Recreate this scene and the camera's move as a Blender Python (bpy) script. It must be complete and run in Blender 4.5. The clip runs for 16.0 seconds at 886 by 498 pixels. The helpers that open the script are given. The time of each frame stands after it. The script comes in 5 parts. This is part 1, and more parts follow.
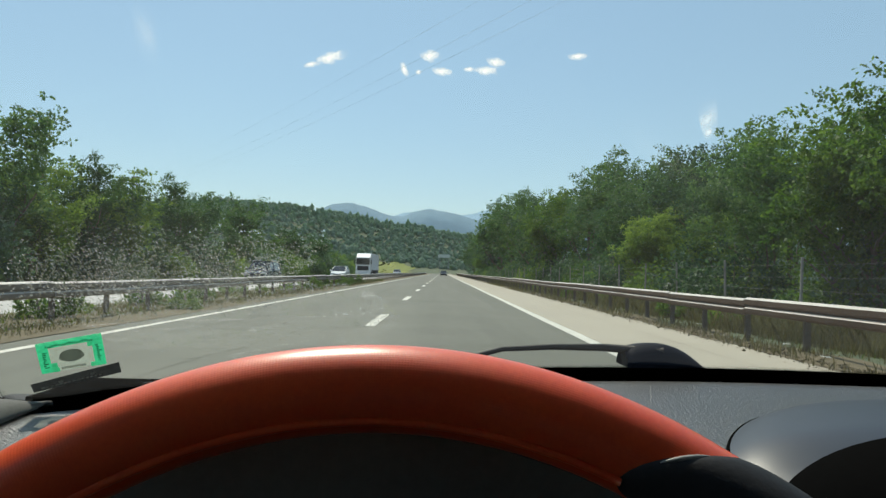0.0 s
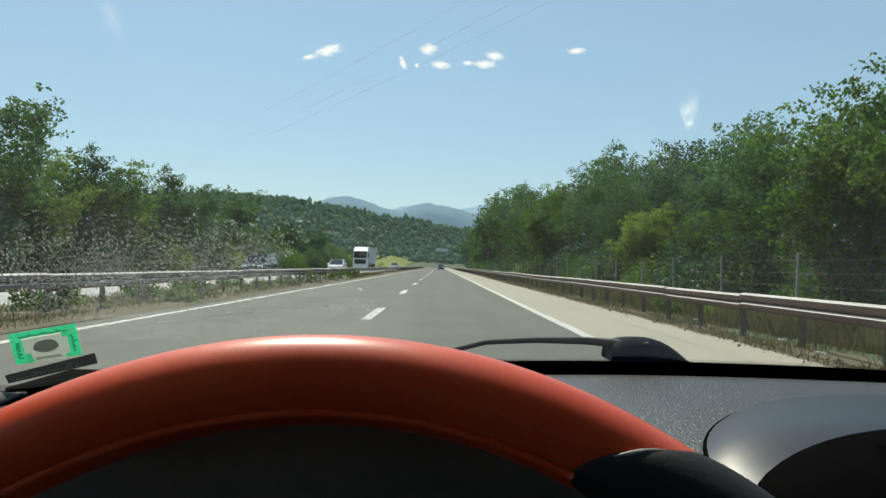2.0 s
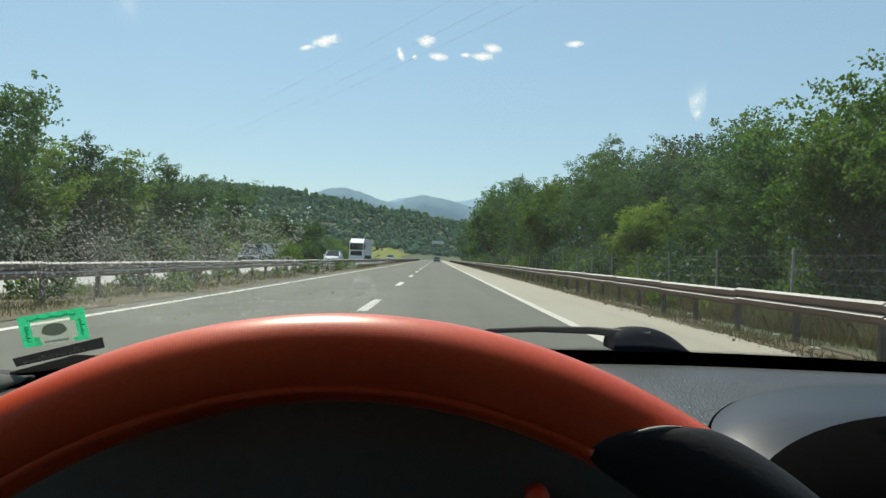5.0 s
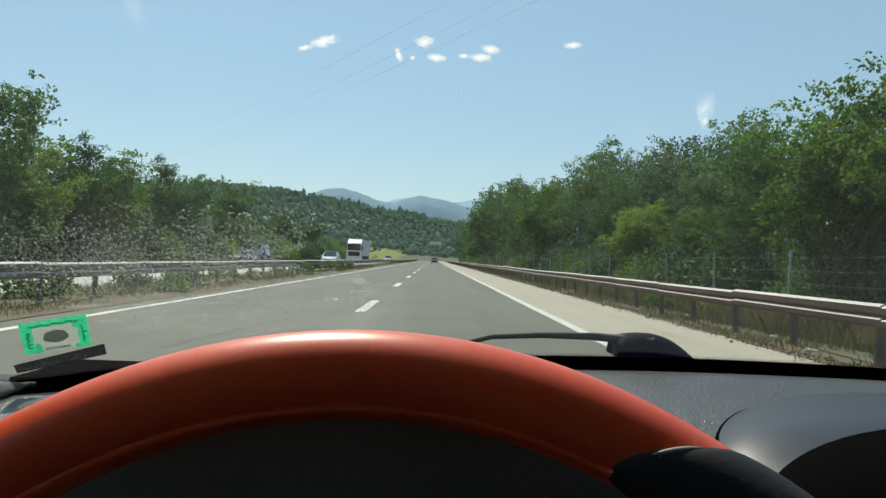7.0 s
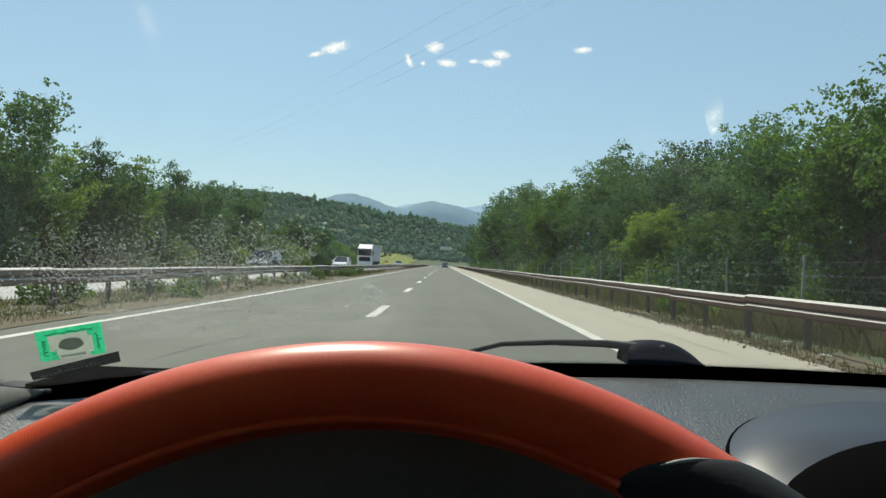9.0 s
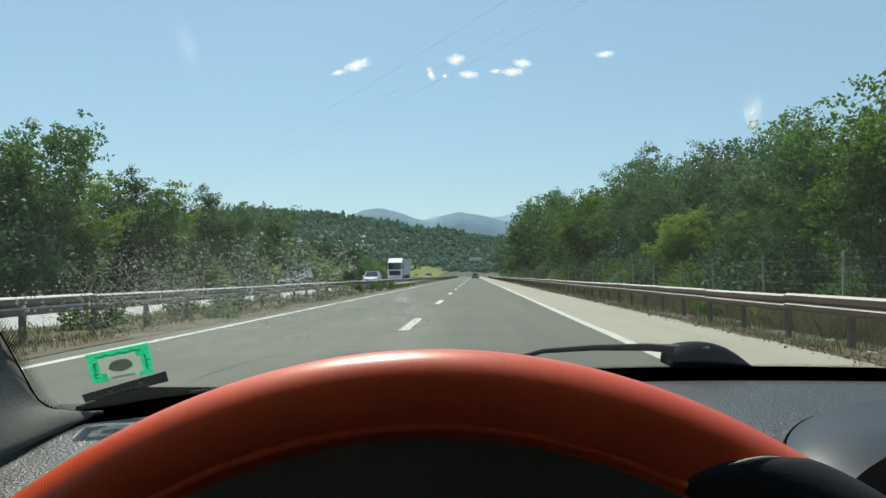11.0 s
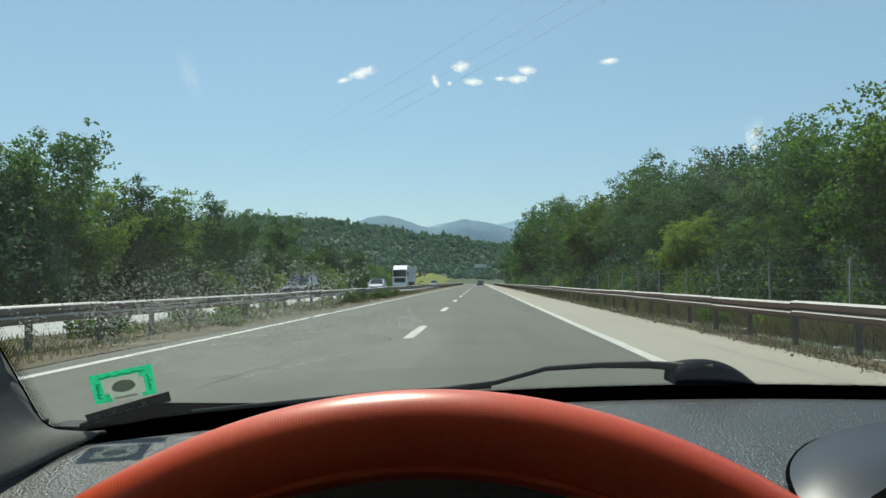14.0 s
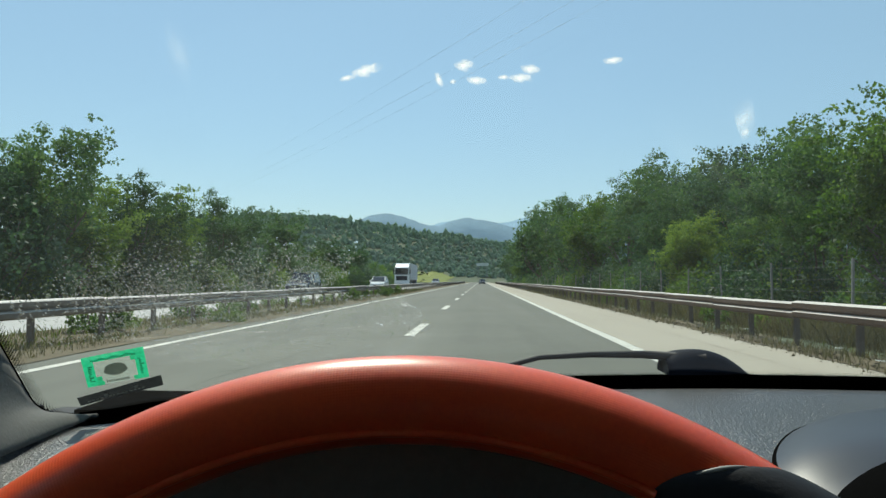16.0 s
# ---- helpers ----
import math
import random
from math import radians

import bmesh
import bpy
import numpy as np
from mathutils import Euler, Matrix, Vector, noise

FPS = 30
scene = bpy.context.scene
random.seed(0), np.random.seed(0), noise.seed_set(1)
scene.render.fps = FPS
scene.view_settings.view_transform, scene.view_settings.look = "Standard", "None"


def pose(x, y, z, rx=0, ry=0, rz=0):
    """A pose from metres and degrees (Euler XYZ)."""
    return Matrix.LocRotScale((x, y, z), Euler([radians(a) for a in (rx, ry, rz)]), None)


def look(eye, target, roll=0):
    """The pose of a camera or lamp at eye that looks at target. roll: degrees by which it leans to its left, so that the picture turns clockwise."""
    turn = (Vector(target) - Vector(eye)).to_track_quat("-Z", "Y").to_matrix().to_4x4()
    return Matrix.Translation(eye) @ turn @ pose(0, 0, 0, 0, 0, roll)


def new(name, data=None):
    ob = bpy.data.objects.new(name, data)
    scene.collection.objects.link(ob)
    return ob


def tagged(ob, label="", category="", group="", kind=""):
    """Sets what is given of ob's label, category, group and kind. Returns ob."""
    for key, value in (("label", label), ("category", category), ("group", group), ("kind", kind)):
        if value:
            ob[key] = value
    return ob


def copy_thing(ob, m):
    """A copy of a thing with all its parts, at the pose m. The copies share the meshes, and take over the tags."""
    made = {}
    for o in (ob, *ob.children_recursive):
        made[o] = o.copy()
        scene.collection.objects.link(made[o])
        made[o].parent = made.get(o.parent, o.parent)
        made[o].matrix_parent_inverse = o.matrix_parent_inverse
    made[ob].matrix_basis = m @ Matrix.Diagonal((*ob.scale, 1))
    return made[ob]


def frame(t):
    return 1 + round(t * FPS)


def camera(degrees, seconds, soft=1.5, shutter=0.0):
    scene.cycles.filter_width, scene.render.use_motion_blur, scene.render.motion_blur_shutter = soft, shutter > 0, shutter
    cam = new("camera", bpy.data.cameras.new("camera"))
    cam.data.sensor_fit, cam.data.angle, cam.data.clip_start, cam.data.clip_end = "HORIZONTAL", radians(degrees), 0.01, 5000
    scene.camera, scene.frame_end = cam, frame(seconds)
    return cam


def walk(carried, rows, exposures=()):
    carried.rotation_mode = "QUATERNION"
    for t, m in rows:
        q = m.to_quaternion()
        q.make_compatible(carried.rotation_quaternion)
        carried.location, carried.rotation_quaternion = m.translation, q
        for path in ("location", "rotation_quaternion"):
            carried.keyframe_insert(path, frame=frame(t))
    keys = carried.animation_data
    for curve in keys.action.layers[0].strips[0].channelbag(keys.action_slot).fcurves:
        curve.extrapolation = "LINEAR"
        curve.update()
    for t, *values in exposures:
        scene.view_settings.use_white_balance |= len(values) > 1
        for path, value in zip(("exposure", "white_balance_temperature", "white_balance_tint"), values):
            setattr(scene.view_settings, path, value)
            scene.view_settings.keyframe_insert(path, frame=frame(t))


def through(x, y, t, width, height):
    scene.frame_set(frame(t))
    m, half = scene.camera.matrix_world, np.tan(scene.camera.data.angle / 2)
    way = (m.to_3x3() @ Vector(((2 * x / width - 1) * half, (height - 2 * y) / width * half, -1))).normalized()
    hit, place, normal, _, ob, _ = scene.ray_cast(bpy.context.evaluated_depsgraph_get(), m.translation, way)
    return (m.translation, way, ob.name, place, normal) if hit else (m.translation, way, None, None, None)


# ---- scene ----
cam = camera(66.7, 16.0, soft=1.5)
EYE = 1.07          # height of the eye over the road
ROWS = [
    (0.0, 0.0065, -0.0000, 1.0634, 91.97, -1.25, -0.07),
    (0.5, 0.0025, -0.0066, 1.0620, 91.77, -1.59, -0.23),
    (1.0, 0.0044, 0.0043, 1.0657, 91.59, -1.60, -0.15),
    (1.5, 0.0112, 0.0070, 1.0664, 91.55, -1.60, -0.16),
    (2.0, 0.0226, 0.0071, 1.0617, 91.46, -1.55, -0.29),
    (2.5, 0.0057, 0.0083, 1.0458, 91.34, -1.49, -0.54),
    (3.0, 0.0053, 0.0057, 1.0455, 91.04, -1.74, -0.54),
    (3.5, 0.0079, -0.0021, 1.0612, 90.83, -1.55, -0.38),
    (4.0, 0.0077, 0.0017, 1.0534, 90.82, -1.64, -0.44),
    (6.5, 0.0229, 0.0043, 1.0639, 90.84, -2.54, -0.79),
    (7.0, 0.0064, 0.0064, 1.0624, 90.90, -2.20, -0.83),
    (7.5, 0.0005, -0.0015, 1.0593, 91.10, -2.11, -0.82),
    (8.0, 0.0082, 0.0021, 1.0605, 91.12, -2.13, -0.46),
    (8.5, 0.0075, 0.0075, 1.0630, 91.15, -2.06, -0.11),
    (9.0, 0.0068, 0.0029, 1.0651, 91.30, -2.11, 0.07),
    (9.5, -0.0023, 0.0004, 1.0721, 91.57, -2.15, 0.32),
    (12.0, 0.0021, 0.0041, 1.0582, 92.39, 1.24, 3.67),
    (12.5, 0.0066, 0.0048, 1.0710, 92.29, 1.03, 3.79),
    (13.0, 0.0153, 0.0066, 1.0612, 92.48, 1.15, 3.67),
    (13.5, 0.0230, 0.0010, 1.0716, 92.69, 0.85, 3.30),
    (14.0, 0.0015, 0.0015, 1.0754, 92.82, 0.26, 3.05),
    (14.5, 0.0132, 0.0103, 1.0416, 92.72, 0.44, 3.19),
    (15.0, 0.0215, 0.0037, 1.0598, 92.75, 0.34, 3.12),
    (15.5, 0.0027, 0.0045, 1.0441, 92.70, 0.34, 3.15),
    (16.0, 0.0111, 0.0019, 1.0636, 92.68, -0.16, 3.22),
]
walk(cam, [(r[0], pose(*r[1:])) for r in ROWS], exposures=[(0.0, 0.2, 6950, 4.5), (2.0, 0.2, 6950, 4.5), (2.5, 0.32, 6950, 4.5), (3.0, 0.46, 6950, 4.5), (3.5, 0.26, 6950, 4.5), (4.0, 0.2, 6950, 4.5), (9.5, 0.2, 6950, 4.5), (12.0, 0.2, 6650, 1.0), (13.0, 0.14, 6650, 1.0), (13.5, 0.08, 6650, 1.0), (14.0, 0.1, 6650, 1.0), (14.5, 0.18, 6650, 1.0), (16.0, 0.2, 6650, 1.0)])

# ---- light ----
SUN_EL, SUN_AZ = 53.0, -20.0     # degrees; azimuth from straight ahead, to the right
world = bpy.data.worlds.new("sky")
scene.world = world
world.use_nodes = True
wn = world.node_tree.nodes
sky = wn.new("ShaderNodeTexSky")
sky.sky_type, sky.sun_disc = "NISHITA", False
sky.sun_elevation, sky.sun_rotation = radians(SUN_EL), radians(SUN_AZ)
sky.altitude, sky.air_density, sky.dust_density, sky.ozone_density = 1000, 1.45, 0.4, 3.8
wn["Background"].inputs["Strength"].default_value = 0.095
veil = wn.new("ShaderNodeMix")          # summer haze evens the sky out
veil.data_type = "RGBA"
veil.inputs["Factor"].default_value, veil.inputs["B"].default_value = 0.45, (4.1, 6.3, 8.8, 1)
world.node_tree.links.new(sky.outputs[0], veil.inputs["A"])
world.node_tree.links.new(veil.outputs["Result"], wn["Background"].inputs["Color"])
sun = new("sun", bpy.data.lights.new("sun", "SUN"))
sun.data.energy, sun.data.angle, sun.data.color = 4.2, radians(0.53), (1.0, 0.95, 0.87)
sd = Vector((math.sin(radians(SUN_AZ)) * math.cos(radians(SUN_EL)), math.cos(radians(SUN_AZ)) * math.cos(radians(SUN_EL)), math.sin(radians(SUN_EL))))
sun.matrix_world = look(sd * 100, (0, 0, 0))


# ---- materials ----
def nodes_of(name):
    m = bpy.data.materials.new(name)
    m.use_nodes = True
    nt = m.node_tree
    return m, nt, nt.nodes["Principled BSDF"], nt.nodes["Material Output"]


def ramp(nt, fac, stops):
    r = nt.nodes.new("ShaderNodeValToRGB")
    while len(r.color_ramp.elements) < len(stops):
        r.color_ramp.elements.new(0.5)
    for e, (p, c) in zip(r.color_ramp.elements, stops):
        e.position, e.color = p, (*c, 1)
    nt.links.new(fac, r.inputs[0])
    return r.outputs[0]


def noise_tex(nt, scale, detail=4, rough=0.6, coords="Object", stretch=None):
    tc = nt.nodes.new("ShaderNodeTexCoord")
    n = nt.nodes.new("ShaderNodeTexNoise")
    n.inputs["Scale"].default_value, n.inputs["Detail"].default_value, n.inputs["Roughness"].default_value = scale, detail, rough
    src = tc.outputs[coords]
    if stretch:
        mp = nt.nodes.new("ShaderNodeMapping")
        mp.inputs["Scale"].default_value = stretch
        nt.links.new(src, mp.inputs[0])
        src = mp.outputs[0]
    nt.links.new(src, n.inputs["Vector"])
    return n.outputs["Fac"]


def mix(nt, fac, a, b, mode="MIX"):
    m = nt.nodes.new("ShaderNodeMix")
    m.data_type, m.blend_type = "RGBA", mode
    for sock, v in ((m.inputs["Factor"], fac), (m.inputs["A"], a), (m.inputs["B"], b)):
        if isinstance(v, (int, float)):
            sock.default_value = v
        elif isinstance(v, tuple):
            sock.default_value = (*v, 1)
        else:
            nt.links.new(v, sock)
    return m.outputs["Result"]


def bump(nt, bsdf, height, strength=0.3, distance=0.01):
    b = nt.nodes.new("ShaderNodeBump")
    b.inputs["Strength"].default_value, b.inputs["Distance"].default_value = strength, distance
    nt.links.new(height, b.inputs["Height"])
    nt.links.new(b.outputs[0], bsdf.inputs["Normal"])


def surface(name, dark, light, rough=0.6, fine=40, coarse=3, metal=0.0, bump_s=0.2, bump_d=0.005, spec=0.5, stretch=None):
    """A two-scale procedural surface between two base colours."""
    m, nt, p, _ = nodes_of(name)
    f, c = noise_tex(nt, fine, 5, stretch=stretch), noise_tex(nt, coarse, 3, stretch=stretch)
    a = ramp(nt, c, [(0.3, dark), (0.7, light)])
    g = ramp(nt, f, [(0.25, tuple(v * 0.78 for v in light)), (0.75, tuple(min(1, v * 1.15) for v in light))])
    nt.links.new(mix(nt, 0.45, a, g), p.inputs["Base Color"])
    p.inputs["Roughness"].default_value, p.inputs["Metallic"].default_value = rough, metal
    p.inputs["Specular IOR Level"].default_value = spec
    bump(nt, p, f, bump_s, bump_d)
    return m


def leaf_material(name, dark, mid, light, through=0.45, gloss=0.2):
    m, nt, p, out = nodes_of(name)
    geo = nt.nodes.new("ShaderNodeNewGeometry")
    info = nt.nodes.new("ShaderNodeObjectInfo")
    big = noise_tex(nt, 0.45, 2)
    col = ramp(nt, geo.outputs["Random Per Island"], [(0.0, dark), (0.55, mid), (1.0, light)])
    col = mix(nt, 0.35, col, ramp(nt, big, [(0.35, dark), (0.65, light)]))
    hsv = nt.nodes.new("ShaderNodeHueSaturation")
    mr = nt.nodes.new("ShaderNodeMapRange")
    mr.inputs["To Min"].default_value, mr.inputs["To Max"].default_value = 0.68, 1.3
    nt.links.new(info.outputs["Random"], mr.inputs["Value"])
    hr = nt.nodes.new("ShaderNodeMapRange")
    hr.inputs["To Min"].default_value, hr.inputs["To Max"].default_value = 0.515, 0.485
    nt.links.new(info.outputs["Random"], hr.inputs["Value"])
    nt.links.new(hr.outputs[0], hsv.inputs["Hue"])
    nt.links.new(mr.outputs[0], hsv.inputs["Value"])
    nt.links.new(col, hsv.inputs["Color"])
    p.inputs["Roughness"].default_value = 0.55
    p.inputs["Specular IOR Level"].default_value = gloss
    nt.links.new(hsv.outputs[0], p.inputs["Base Color"])
    t = nt.nodes.new("ShaderNodeBsdfTranslucent")
    nt.links.new(mix(nt, 1.0, hsv.outputs[0], (1.2, 1.3, 0.75), "MULTIPLY"), t.inputs["Color"])
    mx = nt.nodes.new("ShaderNodeMixShader")
    mx.inputs[0].default_value = through
    nt.links.new(p.outputs[0], mx.inputs[1])
    nt.links.new(t.outputs[0], mx.inputs[2])
    nt.links.new(mx.outputs[0], out.inputs["Surface"])
    return m


def asphalt_material(name, dark, light, streak):
    m, nt, p, _ = nodes_of(name)
    grain = noise_tex(nt, 60, 6, 0.75)
    wear = noise_tex(nt, 0.5, 4, stretch=(1.6, 0.06, 1))
    blot = noise_tex(nt, 0.35, 5)
    a = ramp(nt, wear, [(0.3, dark), (0.7, light)])
    b = ramp(nt, blot, [(0.3, dark), (0.75, light)])
    c = mix(nt, 0.4, a, b)
    c = mix(nt, streak, c, ramp(nt, grain, [(0.25, tuple(v * 0.55 for v in dark)), (0.75, tuple(v * 1.35 for v in light))]))
    nt.links.new(c, p.inputs["Base Color"])
    p.inputs["Roughness"].default_value = 0.75
    p.inputs["Specular IOR Level"].default_value = 0.16
    bump(nt, p, grain, 0.35, 0.006)
    return m


M_ROAD = asphalt_material("road_asphalt", (0.08, 0.083, 0.068), (0.172, 0.173, 0.142), 0.33)
M_SHOULDER = asphalt_material("shoulder_concrete", (0.31, 0.28, 0.222), (0.42, 0.382, 0.31), 0.2)
M_FARROAD = asphalt_material("opposite_road", (0.36, 0.35, 0.33), (0.45, 0.44, 0.42), 0.2)
M_PAINT = surface("road_paint", (0.37, 0.36, 0.31), (0.6, 0.585, 0.51), 0.6, 30, 3, bump_s=0.3)
M_GROUND = surface("dry_grass_ground", (0.072, 0.098, 0.066), (0.118, 0.135, 0.088), 0.95, 9, 0.02, bump_s=0.6, bump_d=0.05, spec=0.1)
M_DIRT = surface("verge_dirt", (0.10, 0.084, 0.056), (0.175, 0.148, 0.1), 0.95, 22, 1.5, bump_s=0.7, bump_d=0.03, spec=0.1)
M_FIELD = surface("field_grass", (0.13, 0.165, 0.05), (0.21, 0.225, 0.075), 0.95, 0.6, 0.03, bump_s=0.3, spec=0.1)
M_DRYGRASS = leaf_material("dry_grass", (0.085, 0.074, 0.042), (0.16, 0.137, 0.083), (0.28, 0.24, 0.155), 0.3)
M_WEED = leaf_material("green_weed", (0.04, 0.07, 0.012), (0.08, 0.12, 0.02), (0.14, 0.18, 0.035), 0.4)
M_LEAF_A = leaf_material("locust_leaf", (0.028, 0.068, 0.035), (0.064, 0.132, 0.058), (0.13, 0.21, 0.085), 0.45)
M_LEAF_B = leaf_material("dark_leaf", (0.024, 0.055, 0.038), (0.052, 0.105, 0.064), (0.098, 0.16, 0.088), 0.42)
M_LEAF_C = leaf_material("shrub_leaf", (0.045, 0.095, 0.028), (0.105, 0.185, 0.045), (0.19, 0.27, 0.065), 0.52)
# pale blue-green puts distance haze into the woodland colour
M_FOREST_HAZED = leaf_material("far_forest_hazed", (0.15, 0.215, 0.2), (0.19, 0.26, 0.24), (0.23, 0.3, 0.265), 0.6, 0.0)
M_BARK = surface("bark", (0.06, 0.05, 0.038), (0.14, 0.115, 0.09), 0.9, 30, 3, bump_s=0.8, bump_d=0.02, stretch=(1, 1, 0.2))
# rail faces carry their shade in the colour, worn lips their sunlight
M_RAIL = surface("weathered_rail", (0.05, 0.024, 0.014), (0.135, 0.085, 0.06), 0.6, 14, 0.6, metal=0.0, bump_s=0.15, spec=0.35)
M_LIP_LIT = surface("worn_lit_rail_edge", (0.3, 0.25, 0.21), (0.58, 0.54, 0.49), 0.5, 14, 0.6, bump_s=0.1, spec=0.5)
M_RAIL_M = surface("median_rail", (0.085, 0.068, 0.056), (0.2, 0.175, 0.15), 0.55, 14, 0.6, metal=0.0, bump_s=0.15, spec=0.4)
M_POST = surface("rail_post", (0.065, 0.048, 0.036), (0.13, 0.105, 0.085), 0.75, 20, 2, metal=0.2)
M_CONCRETE = surface("concrete", (0.17, 0.165, 0.15), (0.27, 0.26, 0.24), 0.9, 25, 2)
M_WIRE = surface("galvanised_wire", (0.12, 0.12, 0.11), (0.2, 0.2, 0.19), 0.7, 30, 3, metal=0.2)
M_STEEL = surface("lattice_steel", (0.10, 0.105, 0.11), (0.17, 0.175, 0.18), 0.6, 20, 2, metal=0.4)
# aerial haze is mixed into the base blue of both ranges
M_MOUNT1_HAZED = surface("near_mountain", (0.15, 0.225, 0.285), (0.178, 0.257, 0.315), 1.0, 0.02, 0.003, bump_s=0.0, spec=0.0)
M_MOUNT2_HAZED = surface("far_mountain", (0.21, 0.315, 0.4), (0.24, 0.345, 0.43), 1.0, 0.02, 0.003, bump_s=0.0, spec=0.0)


def dash_material():
    """Grey moulded plastic with coarse pebble grain, sun glitter partly painted as pale specks."""
    m, nt, p, _ = nodes_of("dash_grain_plastic")
    f, c = noise_tex(nt, 400, 2, 0.6), noise_tex(nt, 9, 3)
    col = ramp(nt, f, [(0.38, (0.019, 0.019, 0.02)), (0.52, (0.054, 0.054, 0.056)), (0.64, (0.165, 0.163, 0.16))])
    col = mix(nt, 0.3, col, ramp(nt, c, [(0.3, (0.05, 0.053, 0.058)), (0.7, (0.085, 0.088, 0.094))]))
    nt.links.new(col, p.inputs["Base Color"])
    p.inputs["Roughness"].default_value = 0.33
    bump(nt, p, f, 0.75, 0.0024)
    return m


M_DASH = dash_material()
M_DASHSMOOTH = surface("smooth_dash_plastic", (0.02, 0.022, 0.03), (0.03, 0.032, 0.041), 0.4, 900, 10, bump_s=0.08, bump_d=0.0004, spec=0.5)
M_BLACK = surface("black_plastic", (0.009, 0.0095, 0.012), (0.014, 0.015, 0.019), 0.6, 300, 12, bump_s=0.3, bump_d=0.0008, spec=0.22)
M_CAP = surface("wiper_cap_plastic", (0.004, 0.006, 0.012), (0.007, 0.01, 0.018), 0.7, 300, 12, bump_s=0.2, bump_d=0.0006, spec=0.12)
M_BLACKMATT = surface("black_matt", (0.003, 0.003, 0.003), (0.005, 0.005, 0.005), 0.95, 200, 8, bump_s=0.2, bump_d=0.0005, spec=0.0)
M_GAUGE = surface("dark_gauge_plastic", (0.062, 0.086, 0.08), (0.084, 0.115, 0.106), 0.8, 200, 8, bump_s=0.2, bump_d=0.0005, spec=0.2)
M_GRIP = surface("black_leather", (0.014, 0.014, 0.016), (0.022, 0.022, 0.024), 0.62, 380, 20, bump_s=0.4, bump_d=0.0006, spec=0.2)
M_TRIM = surface("pillar_trim", (0.085, 0.084, 0.08), (0.125, 0.122, 0.115), 0.7, 260, 9, bump_s=0.5, bump_d=0.0012, spec=0.15)
# unseen lining, kept pale to bounce light inside the cabin
M_BOUNCE_LINER = surface("bounce_liner", (0.42, 0.41, 0.39), (0.5, 0.49, 0.47), 0.95, 200, 5, bump_s=0.3, bump_d=0.001)
M_CHROME = surface("bright_trim", (0.6, 0.6, 0.6), (0.75, 0.75, 0.75), 0.2, 60, 6, metal=1.0, bump_s=0.02)
M_WHITE = surface("white_body_paint", (0.66, 0.67, 0.68), (0.75, 0.76, 0.77), 0.25, 5, 1, bump_s=0.0)
M_TARP = surface("trailer_tarpaulin", (0.42, 0.45, 0.49), (0.52, 0.55, 0.58), 0.6, 2, 0.5, bump_s=0.15)
M_NAVY = surface("dark_blue_paint", (0.02, 0.026, 0.04), (0.032, 0.04, 0.055), 0.2, 5, 1, bump_s=0.0)
M_SILVER = surface("silver_paint", (0.3, 0.34, 0.4), (0.38, 0.42, 0.48), 0.25, 5, 1, metal=0.5, bump_s=0.0)
M_TYRE = surface("tyre_rubber", (0.012, 0.012, 0.012), (0.025, 0.025, 0.024), 0.9, 60, 5)
M_CARGLASS = surface("dark_car_glass", (0.015, 0.018, 0.02), (0.022, 0.026, 0.03), 0.06, 3, 1, bump_s=0.0, spec=0.8)
M_LAMP = surface("lamp_lens", (0.7, 0.7, 0.7), (0.8, 0.8, 0.8), 0.1, 20, 4, bump_s=0.1)
M_TAIL = surface("tail_lamp_red", (0.35, 0.02, 0.015), (0.45, 0.03, 0.02), 0.2, 20, 4, bump_s=0.1)
M_WORN_GLINT = surface("worn_glint_grip_edge", (0.16, 0.16, 0.15), (0.34, 0.34, 0.32), 0.5, 600, 60, bump_s=0.3, bump_d=0.0004)
M_SIGN = surface("sign_face", (0.35, 0.40, 0.38), (0.5, 0.55, 0.52), 0.5, 3, 1, bump_s=0.0)


def leather_material():
    """Orange-red leather with a fine woven grain."""
    m, nt, p, _ = nodes_of("orange_leather")
    c = noise_tex(nt, 18, 4)
    f = noise_tex(nt, 500, 3)
    tc, sep = nt.nodes.new("ShaderNodeTexCoord"), nt.nodes.new("ShaderNodeSeparateXYZ")
    nt.links.new(tc.outputs["UV"], sep.inputs[0])

    def calc(op, a, b=0.0):
        k = nt.nodes.new("ShaderNodeMath")
        k.operation = op
        for sock, val in zip(k.inputs, (a, b)):
            if isinstance(val, (int, float)):
                sock.default_value = val
            else:
                nt.links.new(val, sock)
        return k.outputs[0]

    su = calc("SINE", calc("MULTIPLY", calc("ADD", sep.outputs[0], sep.outputs[1]), 3000.0))
    sv = calc("SINE", calc("MULTIPLY", calc("SUBTRACT", sep.outputs[0], sep.outputs[1]), 3000.0))
    weave = calc("ADD", calc("MULTIPLY", su, sv), calc("MULTIPLY", f, 1.2))
    col = ramp(nt, c, [(0.3, (0.68, 0.074, 0.017)), (0.7, (0.8, 0.108, 0.021))])
    col = mix(nt, 0.25, col, ramp(nt, f, [(0.3, (0.5, 0.05, 0.024)), (0.7, (0.78, 0.11, 0.03))]))
    nt.links.new(col, p.inputs["Base Color"])
    p.inputs["Roughness"].default_value = 0.55
    p.inputs["Specular IOR Level"].default_value = 0.15
    p.inputs["Coat Weight"].default_value, p.inputs["Coat Roughness"].default_value = 0.75, 0.3
    p.inputs["Subsurface Weight"].default_value, p.inputs["Subsurface Scale"].default_value = 0.5, 0.004
    p.inputs["Subsurface Radius"].default_value = (1.0, 0.25, 0.18)
    bump(nt, p, weave, 0.32, 0.0001)
    return m


M_ORANGE = leather_material()


